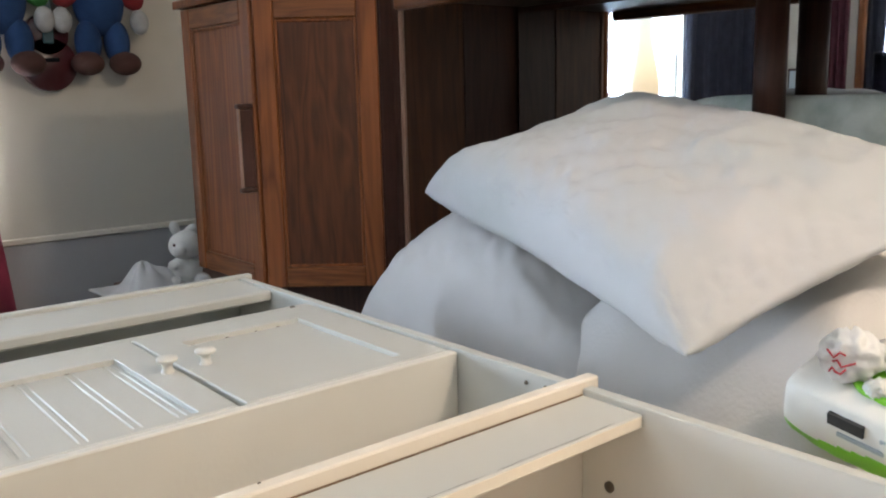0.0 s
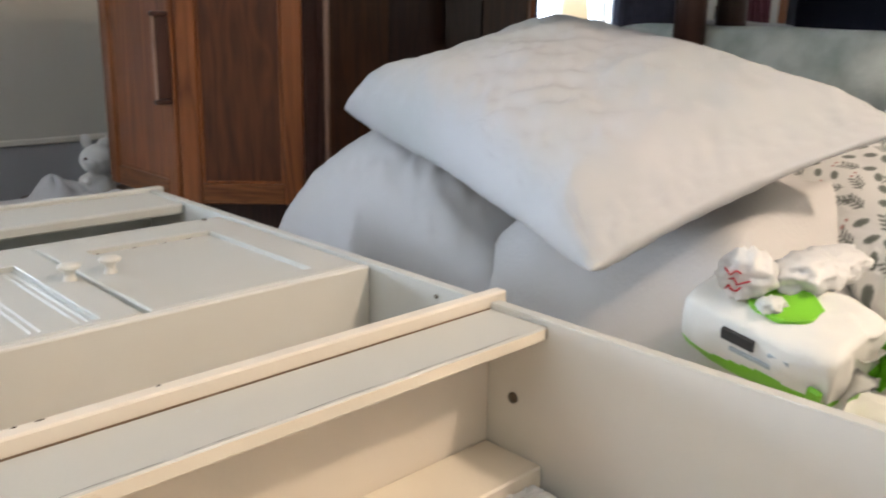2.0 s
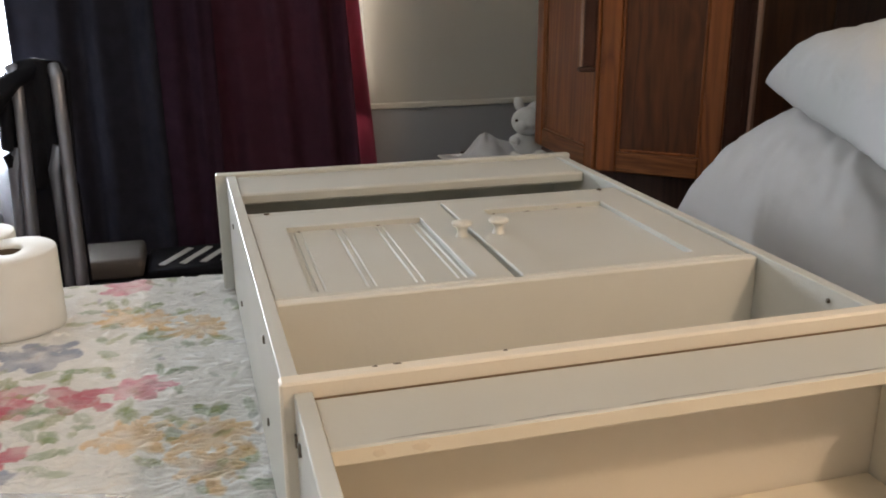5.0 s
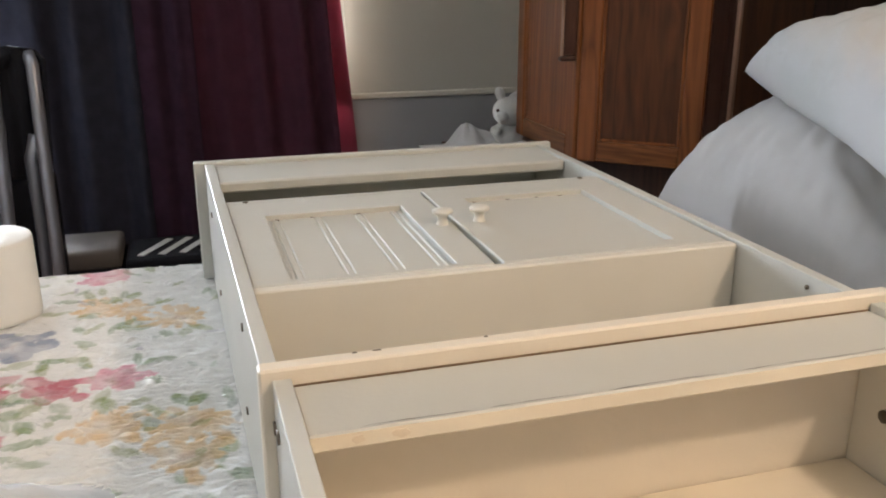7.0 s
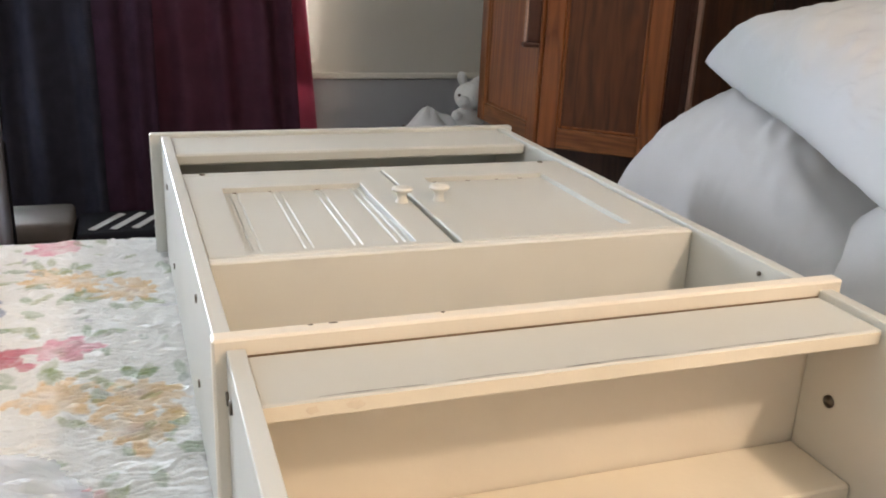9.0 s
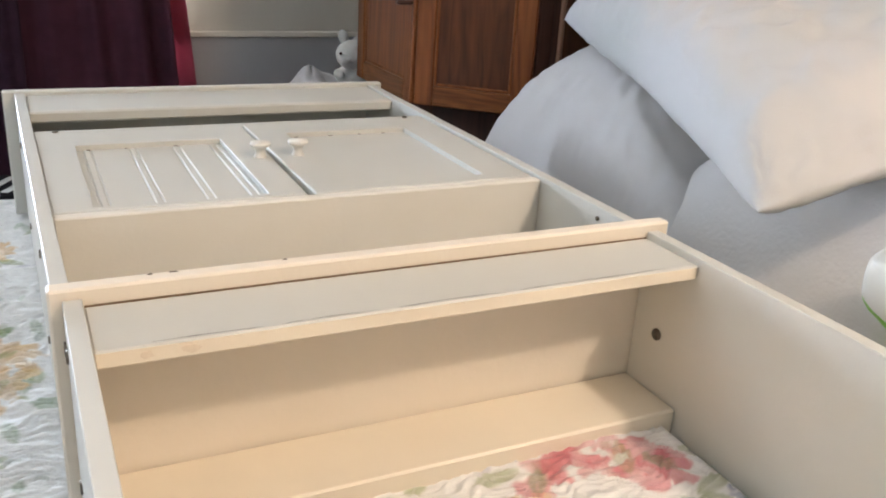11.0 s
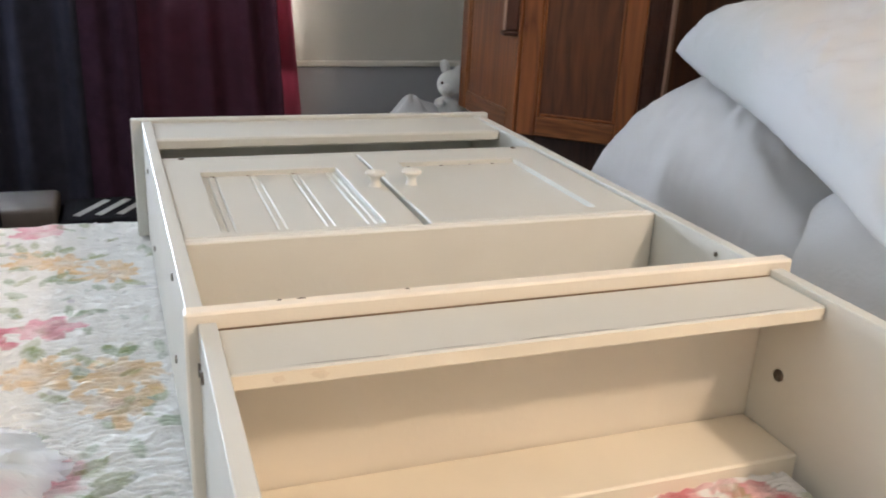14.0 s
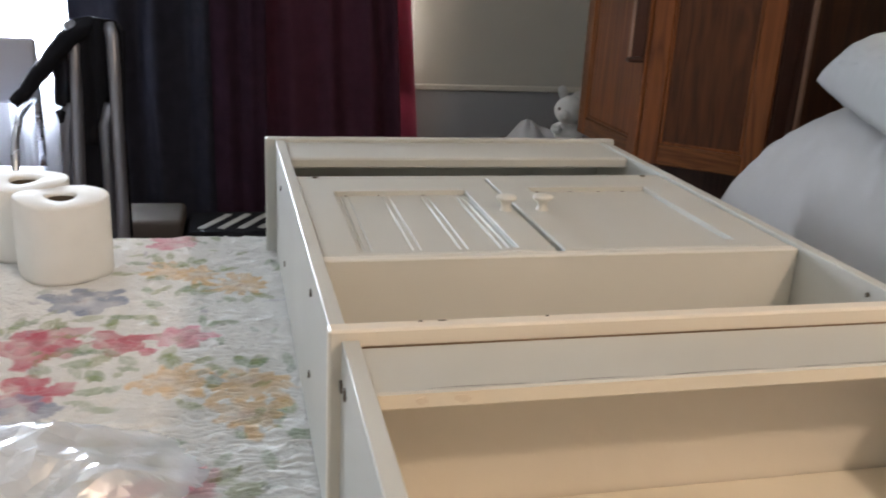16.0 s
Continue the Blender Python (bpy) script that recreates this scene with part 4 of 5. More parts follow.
box(bm, 1.205, 1.234, 0.28, 1.597, 1.322, 1.372, 0.006, seg=2)
part("front_trim", bm, OAK_H, bridge, "rounded reddish oak front trim")

head = empty("headboard", (1.7, 0.3, 0), "dark headboard with a wide mirror above a ledge", "headboard")
bm = bmesh.new()
box(bm, 1.475, 1.795, -1.0, 1.60, 0.0, 0.985, 0.004)
part("ledge", bm, DARKWOOD, head)
bm = bmesh.new()
box(bm, 1.588, 1.592, -0.99, 1.595, 0.99, 1.33)
part("mirror", bm, MIRROR, head, "clear wide mirror")
bm = bmesh.new()
box(bm, 1.5925, 1.795, -1.0, 1.60, 0.986, 1.344)
part("backing", bm, DARKWOOD, head)
for y in (0.876,):
    bm = bmesh.new()
    cyl(bm, (1.513, y, 0.986), (1.513, y, 1.344), 0.029, 20)
    part("post", bm, DARKWOOD, head, "turned dark wooden post", smooth=True)


def bolster():
    """Long soft roll lying on the headboard's ledge."""
    n, k = 90, 30
    u, t = np.meshgrid(np.linspace(0, 1, n), np.linspace(0, 2 * np.pi, k))
    r = 0.078 * np.clip(1 - np.abs(2 * u - 1) ** 8, 0.02, 1) ** 0.5 * (1 + 0.10 * (value_noise(u * 1.4, t * 0.15, 5, 71) - 0.5) * 2)
    Y = -0.25 + 1.38 * u
    X = 1.560 + 0.32 * r * np.cos(t)
    Z = 0.987 + 0.078 * 0.87 + r * 0.87 * np.sin(t) + 0.006 * np.sin(9 * u)
    return tagged(grid_mesh("bolster", X, Y, Z, SAGE), "long sage green floral bolster on the headboard ledge", "pillow")


bolster()

# ---- things on the bed's white side ----


def wipes_pack(name, m, label, lid=True, seed=1):
    """Soft plastic pack: a puffy block with crimped ends, green bottom band, label bars and a moulded lid."""
    pk = empty(name, m.translation, label, "wipes pack", group="wipes packs")
    L, W, H = 0.166, 0.114, 0.078

    def shaped(u, v, w):
        # rounded block from a unit cube, ends gathered flat
        p = Vector((u, v, w))
        k = 1 - 0.10 * abs(p.x) ** 6
        x = L / 2 * p.x
        y = W / 2 * p.y * (1 - 0.10 * abs(p.z) ** 3) * k
        z = H / 2 * p.z * (1 - 0.20 * abs(p.y) ** 4) * (1 - 0.16 * abs(p.x) ** 5)
        nz = noise.noise(Vector((x * 22 + seed, y * 22, z * 22))) - 0.9 * abs(noise.noise(Vector((x * 38, y * 24 + seed, z * 30)))) + 0.2
        n2 = noise.noise(Vector((x * 60 + seed, y * 60, z * 60)))
        return m @ Vector((x, y, z + H / 2)) + (nz * 0.0042 * (1 + 2.2 * max(0, p.x)) + n2 * 0.0016 * (1 + 3 * max(0, p.x))) * p.normalized()

    def surface(test):
        bm = bmesh.new()
        bmesh.ops.create_cube(bm, size=2)
        bmesh.ops.subdivide_edges(bm, edges=bm.edges[:], cuts=23, use_grid_fill=True)
        drop = [f for f in bm.faces if not test(f.calc_center_median())]
        bmesh.ops.delete(bm, geom=drop, context='FACES')
        for v in bm.verts:
            v.co = shaped(*v.co)
        return bm

    part("wrapper", surface(lambda c: not (c.z < -0.42 + 0.16 * math.sin(c.x * 3 + 0.6))), PACK, pk, smooth=True)
    part("green_band", surface(lambda c: c.z < -0.42 + 0.16 * math.sin(c.x * 3 + 0.6)), GREEN, pk, "lime green lower band", smooth=True)
    q = m.to_3x3().to_4x4()
    if lid:
        bm = bmesh.new()
        pts = []
        for k in range(40):
            a = 2 * math.pi * k / 40
            r = math.cos(math.pi / 8) / math.cos((a + math.pi / 8) % (math.pi / 4) - math.pi / 8)
            pts.append((0.040 * r * math.cos(a), 0.031 * r * math.sin(a)))
        rings = []
        for s, z in ((1.0, 0.0), (1.0, 0.0045), (0.96, 0.006), (0.80, 0.0058), (0.0, 0.006)):
            rings.append([bm.verts.new(m @ Vector((0.002 + x * s, y * s - 0.004, H - 0.003 + z))) for x, y in pts])
        for a, b in zip(rings, rings[1:]):
            for k in range(40):
                bm.faces.new((a[k], a[(k + 1) % 40], b[(k + 1) % 40], b[k]))
        bmesh.ops.remove_doubles(bm, verts=bm.verts[:], dist=1e-5)
        part("lid", bm, GREEN, pk, "lime green moulded lid")
        for x, w, z, h, k, nm in ((-0.0115, 0.036, 0.056, 0.012, INK, "label_block"), (0.034, 0.022, 0.056, 0.004, GREYINK, "label_bar"), (0.034, 0.016, 0.050, 0.003, GREYINK, "label_bar"), (0.0035, 0.046, 0.042, 0.004, GREYINK, "label_bar")):
            bm = bmesh.new()
            box(bm, x - w / 2, x + w / 2, -W / 2 - 0.0022, -W / 2 + 0.004, z - h / 2, z + h / 2, 0.0, m)
            part(nm, bm, k, pk)
        bm = bmesh.new()
        box(bm, 0.060, 0.074, -W / 2 - 0.003, -W / 2 + 0.004, 0.004, 0.050, 0.002, m @ Matrix.Rotation(0.12, 4, 'Y'))
        part("seal_strip", bm, GREEN, pk, "lime green end seal")
        for k, (x, y, z, a, kk) in enumerate(((0.088, -0.030, 0.030, 0.5, PACK), (0.092, 0.020, 0.048, -0.4, PACK), (0.090, 0.034, 0.030, 0.9, GREEN))):
            bm = bmesh.new()
            for j in range(7):
                for i in range(7):
                    u, v = i / 6 - 0.5, j / 6 - 0.5
                    bm.verts.new(m @ (Vector((x, y, z)) + Matrix.Rotation(a, 3, 'X') @ Vector((0.030 * u + 0.006 * math.sin(5 * v + k), 0.055 * v, 0.018 * u + 0.008 * math.sin(4 * u + 7 * v + k)))))
            bm.verts.ensure_lookup_table()
            for j in range(6):
                for i in range(6):
                    q0 = j * 7 + i
                    bm.faces.new([bm.verts[w] for w in (q0, q0 + 1, q0 + 8, q0 + 7)])
            bmesh.ops.solidify(bm, geom=bm.faces[:], thickness=0.0015)
            part("end_flap", bm, kk, pk, "torn crinkled end flap", smooth=True)
    return pk


PACK_M = frame_of((0.883, 0.368, 0.789), (-0.10, -1, -0.14), (0.95, -0.10, 0.28))
wipes_pack("wipes_pack", PACK_M, "white and green wipes pack with a lime lid")
wipes_pack("wipes_pack", frame_of((0.944, 0.326, 0.670), (0.04, -0.235, 0.0), (0.235, 0.04, 0.0)), "white and green pack of wipes under the upper pack", lid=False, seed=9)


bagthing = empty("plastic_bag", (0.84, 0.43, 0.87), "crumpled white plastic bag with red marks on the wipes", "bag")


def bag_part(c, r, seed, name="film"):
    bm = bmesh.new()
    bmesh.ops.create_icosphere(bm, subdivisions=4, radius=1)
    for v in bm.verts:
        p = v.co.copy()
        s = 1 - 0.42 * abs(noise.noise(p * 1.5 + Vector((seed, 0, 0)))) - 0.05 * abs(noise.noise(p * 9 + Vector((0, 0, seed)))) - 0.26 * abs(noise.noise(Vector((p.x * 2, p.y * 4.5, p.z * 3)) + Vector((0, seed, 0))))
        v.co = Vector(c) + Vector((p.x * r[0], p.y * r[1], p.z * r[2])) * s
    return part(name, bm, BAGWHITE, bagthing, smooth=True)


bag_part((0.856, 0.398, 0.881), (0.034, 0.034, 0.032), 3)
bag_part((0.914, 0.362, 0.879), (0.060, 0.040, 0.026), 5)
bag_part((0.996, 0.371, 0.873), (0.070, 0.040, 0.022), 8)
bag_part((0.842, 0.364, 0.861), (0.020, 0.016, 0.011), 11)
for k, (dy, dz, w) in enumerate(((0.006, 0.008, 0.010), (-0.002, 0.0, 0.012), (0.004, -0.008, 0.009))):
    bm = bmesh.new()
    pts = [(0.8255 + 0.0025 * abs(j - 2), 0.396 + dy + (j - 2) * w / 2.2, 0.881 + dz + 0.003 * math.sin(j * 2.1 + k)) for j in range(5)]
    tube(bm, pts, 0.0011, 6)
    part("red_mark", bm, REDINK, bagthing, "red printed stroke", smooth=True)
bm = bmesh.new()
X, Y = np.meshgrid(np.linspace(0, 1, 14), np.linspace(0, 1, 14))
tissue = grid_mesh("tissue", 0.904 + 0.06 * X + 0.02 * Y, 0.196 + 0.04 * Y - 0.02 * X, 0.780 + 0.02 * np.sin(4 * X + 2 * Y) + 0.015 * Y, PAPER)
tissue.modifiers.new("thickness", 'SOLIDIFY').thickness = 0.002
tagged(tissue, "loose white wipe pulled out beside the pack", "wipe")
bm.free()

# ---- things on the quilt ----


def paper_roll(x, y, r, h, label, seed):
    ob = empty("paper_roll", (x, y, BED_Z), label, "paper roll", group="paper rolls on the bed")
    bm = bmesh.new()
    n = 48
    prof = [(0.90 * r, 0.0), (0.985 * r, 0.003), (r, 0.010), (r, h - 0.006), (0.998 * r, h - 0.003), (0.985 * r, h - 0.0008), (0.96 * r, h), (0.60 * r, h - 0.001), (0.35 * r, h - 0.001), (0.335 * r, h - 0.002), (0.33 * r, h - 0.006), (0.33 * r, 0.02)]
    rings = []
    for rr, z in prof:
        ring = []
        for k in range(n):
            a = 2 * math.pi * k / n
            sq = 1 + (0.035 * math.cos(4 * a + seed) if rr > 0.5 * r else 0)
            ring.append(bm.verts.new((x + rr * sq * math.cos(a), y + rr * sq * math.sin(a), BED_Z + 0.002 + z + (0.002 * math.sin(2 * a + seed) if z > h / 2 else 0))))
        rings.append(ring)
    for a, b in zip(rings, rings[1:]):
        for k in range(n):
            bm.faces.new((a[k], a[(k + 1) % n], b[(k + 1) % n], b[k]))
    bm.faces.new(rings[0][::-1])
    part("paper", bm, PAPER, ob, smooth=True)
    bm = bmesh.new()
    lathe(bm, [(0.325 * r, 0.005), (0.325 * r, h - 0.006), (0.305 * r, h - 0.006), (0.305 * r, 0.006), (0.0001, 0.006)], (x, y, BED_Z + 0.002), 28)
    part("core", bm, CORE, ob, "brown cardboard core", smooth=True)
    return ob


paper_roll(-0.179, 1.322, 0.067, 0.121, "thick white paper roll standing on the quilt", 1.0)
paper_roll(-0.250, 1.424, 0.067, 0.121, "thick white paper roll standing behind another roll", 2.2)


def clear_bag():
    """Thin crinkled clear film lying on the quilt."""
    m = bpy.data.materials.new("clear_film")
    m.use_nodes = True
    nt = m.node_tree
    gl = nt.nodes.new("ShaderNodeBsdfGlossy")
    gl.inputs["Roughness"].default_value = 0.27
    tp = nt.nodes.new("ShaderNodeBsdfTransparent")
    tp.inputs[0].default_value = (0.95, 0.95, 0.96, 1)
    mx = nt.nodes.new("ShaderNodeMixShader")
    mx.inputs[0].default_value = 0.30
    nt.links.new(tp.outputs[0], mx.inputs[1])
    nt.links.new(gl.outputs[0], mx.inputs[2])
    hz = nt.nodes.new("ShaderNodeBsdfDiffuse")
    hz.inputs[0].default_value = (0.9, 0.92, 0.96, 1)
    mh = nt.nodes.new("ShaderNodeMixShader")
    mh.inputs[0].default_value = 0.34
    nt.links.new(mx.outputs[0], mh.inputs[1])
    nt.links.new(hz.outputs[0], mh.inputs[2])
    nt.links.new(mh.outputs[0], nt.nodes["Material Output"].inputs[0])
    bm = bmesh.new()
    n = 46
    vs = []
    rb = random.Random(8)
    for j in range(n):
        for i in range(n):
            u, v = i / (n - 1) * 2 - 1, j / (n - 1) * 2 - 1
            u, v = u + rb.uniform(-0.016, 0.016), v + rb.uniform(-0.016, 0.016)
            k = max(0, 1 - (u * u + v * v) ** 1.3)
            z = 0.0
            # straight sharp creases crossing one another
            for a, f, o, h in ((0.5, 2.1, 0.2, 0.020), (-0.7, 2.7, 1.1, 0.016), (1.3, 3.9, 0.6, 0.010), (2.2, 5.6, 2.0, 0.007), (0.1, 8.3, 0.9, 0.004)):
                w = (u * math.cos(a) + v * math.sin(a)) * f + o + 0.55 * noise.noise(Vector((u * 1.3, v * 1.3, a)))
                z += h * (1 - abs((w % 2.0) - 1.0) * 1.0)
            z = 0.003 + k * (z * 1.15 + 0.004)
            vs.append(bm.verts.new((-0.14 + u * 0.18 + 0.03 * v, 0.70 + v * 0.13, BED_Z + 0.006 + max(0.001, z))))
    for j in range(n - 1):
        for i in range(n - 1):
            a = j * n + i
            u, v = i / (n - 1) * 2 - 1, j / (n - 1) * 2 - 1
            if u * u + v * v < 0.93 + 0.05 * math.sin(9 * math.atan2(v, u)):
                q = (vs[a], vs[a + 1], vs[a + n + 1], vs[a + n])
                for tri in ((0, 1, 2), (0, 2, 3)) if (i + j) % 2 else ((0, 1, 3), (1, 2, 3)):
                    bm.faces.new([q[w] for w in tri])
    bmesh.ops.delete(bm, geom=[v for v in bm.verts if not v.link_faces], context='VERTS')
    return thing("plastic_bag", bm, m, "crinkled clear plastic bag lying on the quilt", "bag", smooth=False)


clear_bag()

# ---- beyond the bed ----
low = empty("low_chest", (1.05, 2.62, 0), "low dark chest beyond the bed", "chest")
bm = bmesh.new()
box(bm, 0.955, 1.40, 2.48, 2.80, 0.0, 0.545, 0.006)
part("body", bm, DARKWOOD, low)
bm = bmesh.new()
box(bm, 0.95, 1.41, 2.47, 2.81, 0.546, 0.566, 0.004)
part("top", bm, DARKWOOD, low)


def bunny():
    bm = bmesh.new()
    c = Vector((1.105, 2.60, 0.566))
    ellipsoid(bm, c + Vector((0.0, 0, 0.045)), (0.055, 0.05, 0.048))
    ellipsoid(bm, c + Vector((0.004, -0.01, 0.128)), (0.052, 0.045, 0.046))
    ellipsoid(bm, c + Vector((-0.028, -0.04, 0.118)), (0.022, 0.020, 0.018), u=12, v=8)
    ellipsoid(bm, c + Vector((-0.022, 0.0, 0.182)), (0.016, 0.012, 0.024), Matrix.Rotation(-0.3, 4, 'Y'), 12, 10)
    ellipsoid(bm, c + Vector((0.030, 0.012, 0.165)), (0.018, 0.012, 0.030), Matrix.Rotation(0.9, 4, 'Y'), 12, 10)
    ellipsoid(bm, c + Vector((-0.05, -0.035, 0.020)), (0.026, 0.035, 0.020), u=12, v=8)
    ellipsoid(bm, c + Vector((0.035, -0.045, 0.020)), (0.026, 0.035, 0.020), u=12, v=8)
    ellipsoid(bm, c + Vector((-0.045, -0.03, 0.072)), (0.016, 0.030, 0.015), u=12, v=8)
    ellipsoid(bm, c + Vector((-0.042, -0.034, 0.136)), (0.005, 0.005, 0.005), u=8, v=6, index=1)
    return thing("soft_toy", bm, [PLUSH, BROWNP], "white plush rabbit sitting beside the wardrobe", "soft toy", smooth=True)


bunny()


def heap(name, c, rx, ry, h, material, label, category, seed):
    """A soft heap of cloth: a sheet with a peak and long folds."""
    u, v = np.meshgrid(np.linspace(-1, 1, 60), np.linspace(-1, 1, 60))
    r = np.hypot(u, v)
    peak = np.exp(-((u + 0.05) ** 2 / 0.16 + v ** 2 / 0.3)) + 0.55 * np.exp(-((u - 0.55) ** 2 / 0.1 + v ** 2 / 0.3))
    folds = 1 + 0.25 * (value_noise(u, v, 2.2, seed) - 0.5) + 0.10 * np.sin(5 * np.arctan2(v, u) + 3 * r)
    Z = c[2] + h * np.clip(peak * folds - 0.06, 0, 2)
    ob = grid_mesh(name, c[0] + rx * u, c[1] + ry * v, Z, material)
    ob.modifiers.new("thickness", 'SOLIDIFY').thickness = -0.004
    return tagged(ob, label, category)


heap("cloth", (0.975, 2.60, 0.571), 0.13, 0.12, 0.090, LINEN, "crumpled white cloth heaped on the chest", "cloth", 6)
bench = empty("low_bench", (0.0, 2.75, 0), "low bench below the curtains", "bench")
bm = bmesh.new()
box(bm, -0.36, 0.42, 2.60, 2.92, 0.21, 0.26, 0.006)
part("seat", bm, BLACK, bench)
for x in (-0.32, 0.38):
    for y in (2.63, 2.89):
        bm = bmesh.new()
        box(bm, x - 0.02, x + 0.02, y - 0.02, y + 0.02, 0, 0.209)
        part("leg", bm, BLACK, bench)
bm = bmesh.new()
box(bm, -0.30, -0.10, 2.66, 2.88, 0.261, 0.325, 0.015, seg=2)
thing("folded_blanket", bm, BROWNBOX, "folded brown blanket on the low bench", "blanket", smooth=True)
rug = empty("striped_cloth", (0.1, 2.75, 0.261), "dark cloth with pale stripes on the low bench", "cloth")
bm = bmesh.new()
box(bm, -0.09, 0.36, 2.64, 2.88, 0.261, 0.290, 0.01, seg=2)
part("cloth", bm, BLACK, rug)
for k in range(4):
    bm = bmesh.new()
    m = Matrix.Translation((-0.005 + k * 0.062, 2.76, 0.2912)) @ Matrix.Rotation(-0.5, 4, 'Z')
    box(bm, -0.011, 0.011, -0.09, 0.09, -0.001, 0.001, 0, m)
    part("stripe", bm, STRIPE, rug, "pale woven stripe")

# folded chair with black cloth over it
fch = empty("folding_chair", (-0.30, 2.40, 0), "folded grey metal chair draped with black cloth", "chair")
for x0, x1 in ((-0.235, -0.225), (-0.330, -0.335)):
    bm = bmesh.new()
    tube(bm, [(x1 - 0.02, 2.36, 0.0), (x1 - 0.01, 2.38, 0.4), (x0, 2.40, 0.75), (x0, 2.405, 0.90), (x0 - 0.01, 2.42, 0.925)], 0.0165, 12)
    part("tube", bm, STEEL, fch, smooth=True)
    bm = bmesh.new()
    tube(bm, [(x1 - 0.055, 2.46, 0.0), (x1 - 0.045, 2.44, 0.35), (x0 - 0.035, 2.43, 0.66), (x0 - 0.015, 2.425, 0.72)], 0.020, 12)
    part("leg", bm, STEEL, fch, smooth=True)
bm = bmesh.new()
box(bm, -0.37, -0.22, 2.435, 2.46, 0.30, 0.62, 0.012, seg=2)
part("seat", bm, BLACK, fch)
u, v = np.meshgrid(np.linspace(0, 1, 40), np.linspace(0, 1, 40))
zz = 0.945 - 0.29 * v - 0.035 * (2 * u - 1) ** 2 * (1 - v)
jk = grid_mesh("jacket", -0.36 + 0.155 * u - 0.01 * v, 2.43 + 0.02 * np.sin(9 * u + 2 * v) + 0.012 * np.sin(17 * u), zz - 0.05 * np.sin(u * 3.1) * v, BLACK)
jk.modifiers.new("thickness", 'SOLIDIFY').thickness = 0.01
tagged(jk, "black jacket hung over the folded chair", "jacket")


def soft_tube(bm, pts, radii, n, seed):
    """Cloth sleeve: a tube of changing width, creased and flattened."""
    pts = [Vector(p) for p in pts]
    rings = []
    m = 6 * (len(pts) - 1)
    for i in range(m + 1):
        f = i / 6
        k = min(int(f), len(pts) - 2)
        p = pts[k].lerp(pts[k + 1], f - k)
        r = radii[k] + (radii[k + 1] - radii[k]) * (f - k)
        q = (pts[k + 1] - pts[k]).to_track_quat("Z", "Y")
        ring = []
        for j in range(n):
            a = 2 * math.pi * j / n
            c = 1 + 0.30 * noise.noise(Vector((math.cos(a) * 1.3 + seed, math.sin(a) * 1.3, f * 2.4)))
            ring.append(bm.verts.new(p + q @ Vector((r * c * math.cos(a), 0.72 * r * c * math.sin(a), 0))))
        rings.append(ring)
    for a, b in zip(rings, rings[1:]):
        for j in range(n):
            bm.faces.new((a[j], a[(j + 1) % n], b[(j + 1) % n], b[j]))
    bm.faces.new(rings[0][::-1])
    bm.faces.new(rings[-1])


bm = bmesh.new()
soft_tube(bm, [(-0.285, 2.43, 0.930), (-0.345, 2.41, 0.885), (-0.405, 2.39, 0.815), (-0.452, 2.375, 0.752), (-0.478, 2.37, 0.728)], [0.026, 0.034, 0.030, 0.024, 0.021], 18, 2.0)
part("sleeve", bm, BLACK, jk, "hanging black sleeve", smooth=True)
bm = bmesh.new()
soft_tube(bm, [(-0.345, 2.435, 0.90), (-0.368, 2.435, 0.80), (-0.372, 2.435, 0.70), (-0.366, 2.435, 0.62)], [0.030, 0.032, 0.026, 0.014], 16, 6.0)
part("sleeve", bm, BLACK, jk, "hanging black sleeve", smooth=True)

# pale chair by the window
wch = empty("chair", (-0.62, 2.8, 0), "pale grey chair with chromed tube legs by the window", "chair")
bm = bmesh.new()
box(bm, -0.80, -0.505, 2.80, 2.83, 0.655, 0.85, 0.014, seg=3)
part("backrest", bm, GREYPL, wch, smooth=True)
bm = bmesh.new()
box(bm, -0.82, -0.49, 2.44, 2.79, 0.44, 0.47, 0.014, seg=3)
part("seat", bm, GREYPL, wch, smooth=True)
for x in (-0.79, -0.52):
    bm = bmesh.new()
    tube(bm, [(x, 2.84, 0.0), (x, 2.83, 0.42), (x, 2.842, 0.66), (x, 2.842, 0.80)], 0.011, 10)
    part("rear_leg", bm, CHROME, wch, smooth=True)
    bm = bmesh.new()
    tube(bm, [(x, 2.46, 0.0), (x, 2.47, 0.43), (x + 0.005, 2.50, 0.60), (x + 0.005, 2.58, 0.66), (x + 0.005, 2.70, 0.672), (x, 2.795, 0.672)], 0.011, 10)
    part("front_leg", bm, CHROME, wch, smooth=True)

# ---- on the far wall ----


def plush_figure(x, sleeve, trunk):
    bm = bmesh.new()
    y = WALL_Y - 0.07
    ellipsoid(bm, (x, y, 1.47), (0.085, 0.055, 0.115), index=0)
    for s in (-1, 1):
        ellipsoid(bm, (x + s * 0.048, y - 0.01, 1.335), (0.043, 0.045, 0.075), index=0)
        ellipsoid(bm, (x + s * 0.062, y - 0.035, 1.265), (0.052, 0.062, 0.040), index=2)
        ellipsoid(bm, (x + s * 0.105, y - 0.01, 1.50), (0.042, 0.035, 0.06), Matrix.Rotation(-s * 0.5, 4, 'Y'), index=1)
        ellipsoid(bm, (x + s * 0.128, y - 0.02, 1.405), (0.032, 0.028, 0.042), index=3)
    ellipsoid(bm, (x, y, 1.64), (0.08, 0.06, 0.075), index=3)
    return thing("soft_toy", bm, [trunk, sleeve, BROWNP, WHITEP], "large plush doll with bright sleeves hung on the wall", "soft toy", smooth=True)


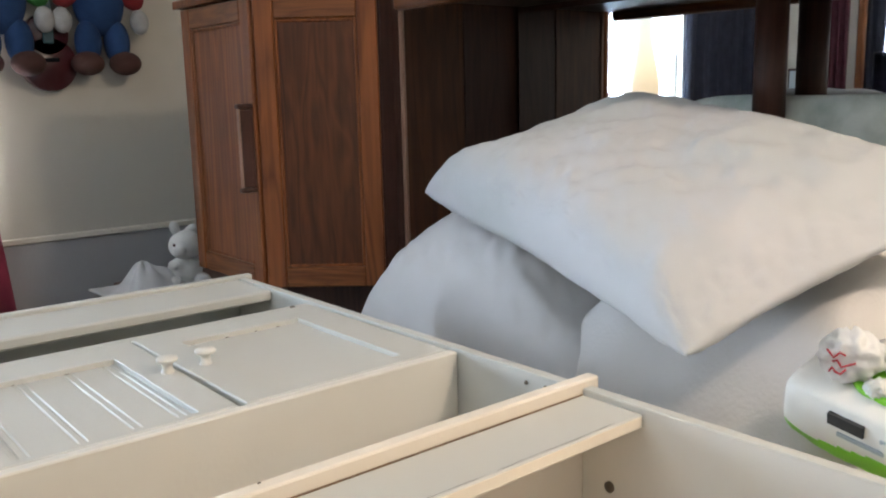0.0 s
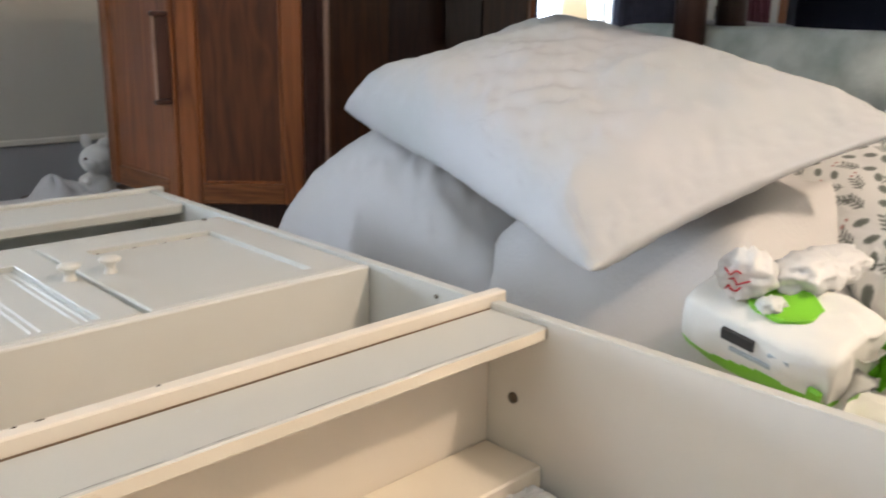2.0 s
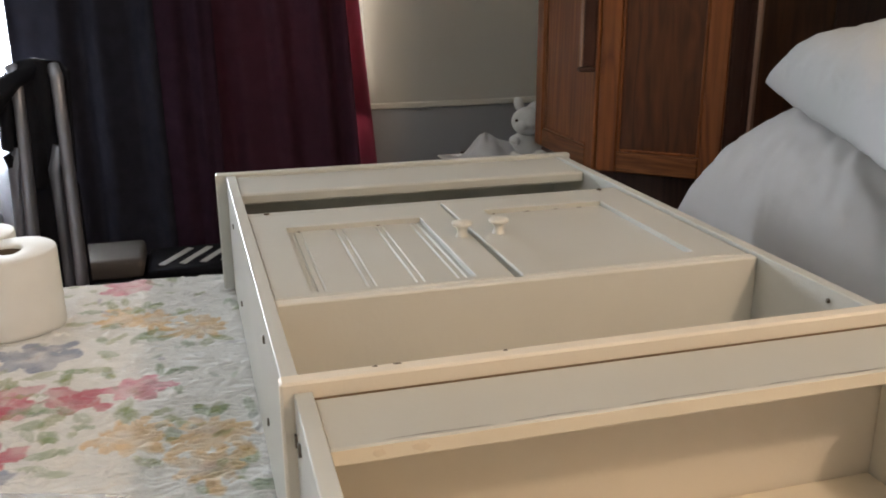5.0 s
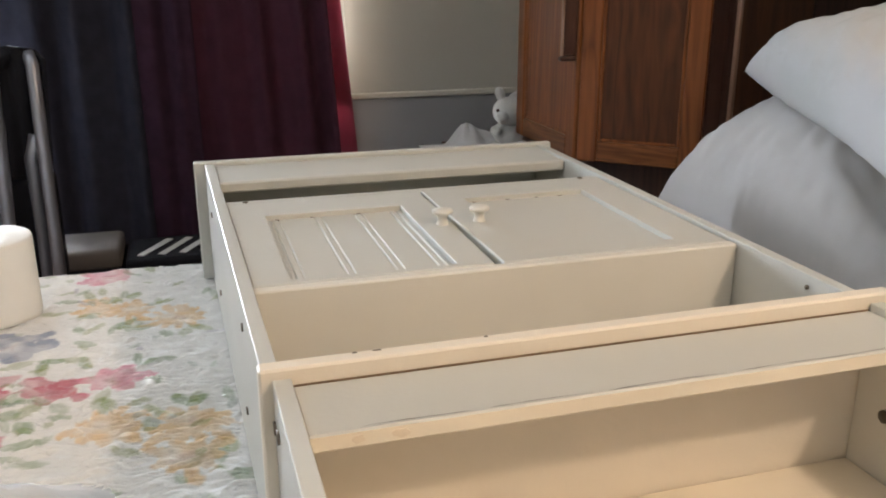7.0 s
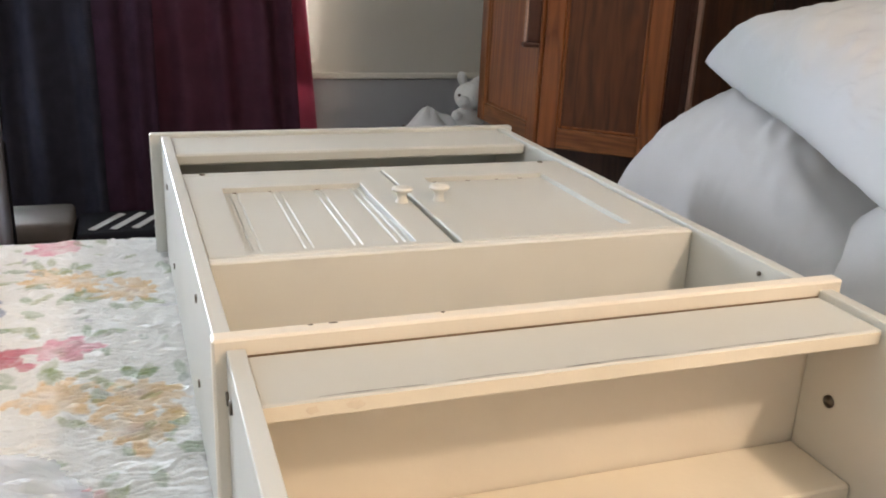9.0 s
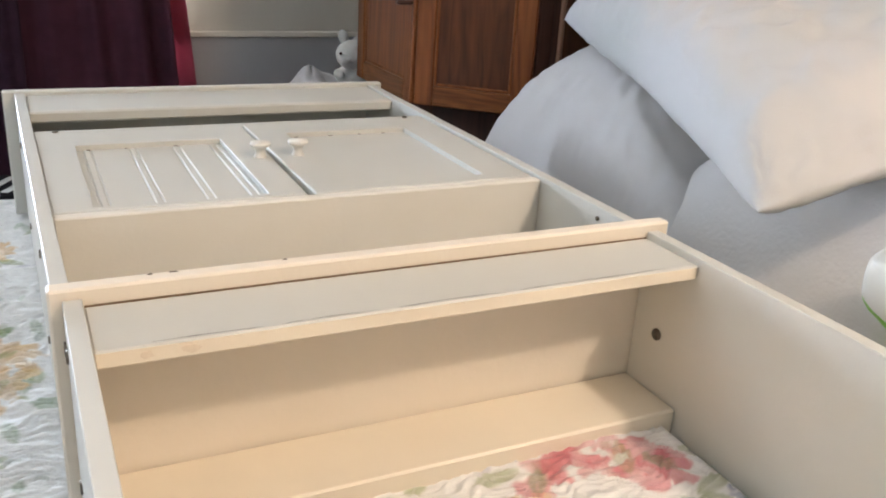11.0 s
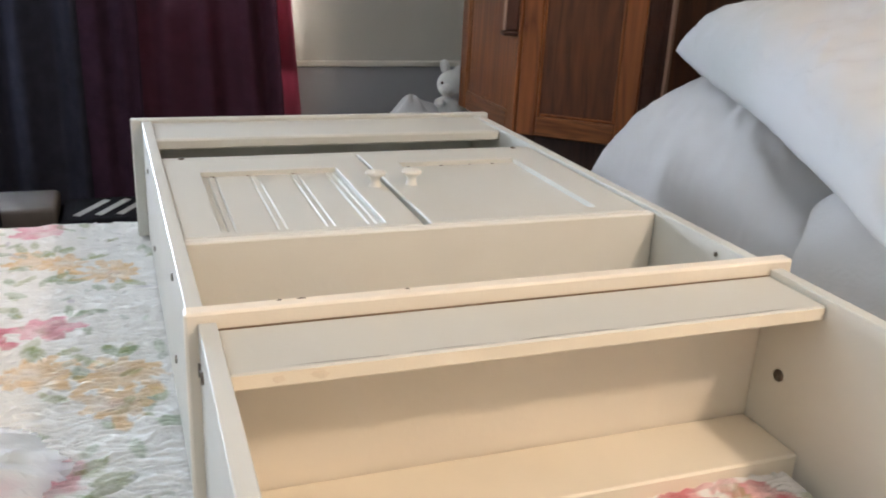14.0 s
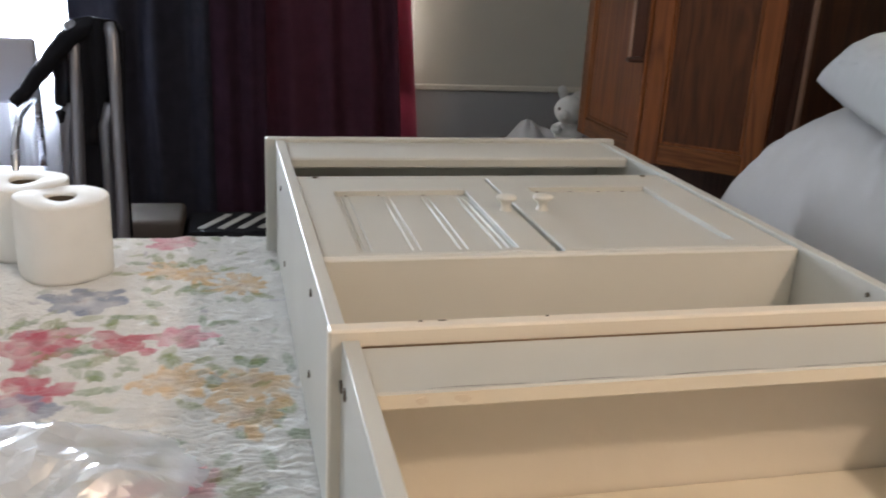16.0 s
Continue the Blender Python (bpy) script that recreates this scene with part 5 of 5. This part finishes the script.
plush_figure(1.075, RED, BLUE)
plush_figure(0.765, GREENP, BLUE)
gt = empty("toy_guitar", (0.92, WALL_Y - 0.05, 1.2), "small dark red toy guitar hung on the wall", "toy guitar")
bm = bmesh.new()
for r, z in ((0.088, 1.265), (0.068, 1.36)):
    m = Matrix.Translation((0.905, WALL_Y - 0.04, z)) @ Matrix.Rotation(radians(90), 4, 'X')
    lathe(bm, [(r * 0.96, -0.022), (r, -0.018), (r, 0.018), (r * 0.96, 0.022)], (0, 0, 0), 32, m)
part("body", bm, GUITAR, gt, smooth=True)
bm = bmesh.new()
box(bm, 0.875, 0.935, WALL_Y - 0.068, WALL_Y - 0.0625, 1.272, 1.285, 0.002)
part("bridge", bm, BLACK, gt)
bm = bmesh.new()
box(bm, 0.888, 0.922, WALL_Y - 0.075, WALL_Y - 0.0625, 1.33, 1.75, 0.003)
part("neck", bm, TEALP, gt)

# ---- facing the mirror: dresser, television and mirror on the west wall ----
dr = empty("dresser", (-2.15, 2.1, 0), "dark wooden dresser along the wall", "dresser")
bm = bmesh.new()
box(bm, -2.395, -1.95, 1.35, 2.75, 0.0, 0.83, 0.006)
part("body", bm, DARKWOOD, dr)
for y in (1.37, 1.84, 2.31):
    for z in (0.06, 0.31, 0.56):
        bm = bmesh.new()
        box(bm, -1.9495, -1.932, y, y + 0.44, z, z + 0.23, 0.004)
        d = part("drawer", bm, DARKWOOD, dr)
        bm = bmesh.new()
        lathe(bm, [(0.012, -0.012), (0.014, 0.0), (0.008, 0.010)], (-1.922, y + 0.22, z + 0.115), 12)
        part("knob", bm, BRASS, d, smooth=True)
tv = empty("television", (-2.12, 2.12, 0.83), "flat black television on the dresser", "television")
bm = bmesh.new()
box(bm, -2.14, -2.10, 1.44, 2.40, 0.87, 1.31, 0.005)
part("housing", bm, BLACK, tv)
bm = bmesh.new()
box(bm, -2.0995, -2.0965, 1.455, 2.385, 0.89, 1.295)
part("screen", bm, SCREEN, tv)
for y in (1.65, 2.20):
    bm = bmesh.new()
    box(bm, -2.20, -2.04, y - 0.02, y + 0.02, 0.831, 0.869, 0.004)
    part("foot", bm, BLACK, tv)
dm = empty("wall_mirror", (-2.39, 2.1, 0.95), "wide wood-framed mirror above the dresser", "mirror")
bm = bmesh.new()
box(bm, -2.385, -2.380, 1.42, 2.58, 0.95, 1.95)
part("glass", bm, MIRROR, dm)
for b in ((1.37, 1.42, 0.90, 2.0), (2.58, 2.63, 0.90, 2.0)):
    bm = bmesh.new()
    box(bm, -2.397, -2.365, b[0], b[1], b[2], b[3], 0.006)
    part("frame", bm, OAK, dm)
for z in (0.90, 1.95):
    bm = bmesh.new()
    box(bm, -2.397, -2.3655, 1.4205, 2.5795, z, z + 0.05, 0.006)
    part("frame", bm, OAK, dm)
u, v = np.meshgrid(np.linspace(0, 1, 60), np.linspace(0, 1, 20))
dc = grid_mesh("curtain", -2.33 + 0.025 * np.sin(u * 22), 2.66 + 0.16 * u, 0.05 + 2.0 * v, WINE)
dc.modifiers.new("thickness", 'SOLIDIFY').thickness = 0.003
tagged(dc, "narrow wine red curtain on the side wall", "curtain")
pf = empty("picture_frame", (-2.39, 3.0, 1.1), "small dark framed picture on the side wall", "picture")
bm = bmesh.new()
box(bm, -2.398, -2.38, 2.93, 3.08, 1.08, 1.24, 0.004)
part("frame", bm, DARKWOOD, pf)
bm = bmesh.new()
box(bm, -2.3795, -2.377, 2.945, 3.065, 1.095, 1.225)
part("picture", bm, GREYINK, pf)

# ceiling lamp
cl = empty("ceiling_lamp", (1.23, -0.70, 2.40), "small ceiling lamp with an open white shade", "ceiling lamp")
bm = bmesh.new()
lathe(bm, [(0.055, 0.0), (0.055, 0.045), (0.03, 0.05)], (1.23, -0.70, 2.40), 24)
part("rose", bm, TRIM, cl, smooth=True)
bm = bmesh.new()
cyl(bm, (1.23, -0.70, 2.365), (1.23, -0.70, 2.40), 0.02, 14)
part("socket", bm, TRIM, cl, smooth=True)
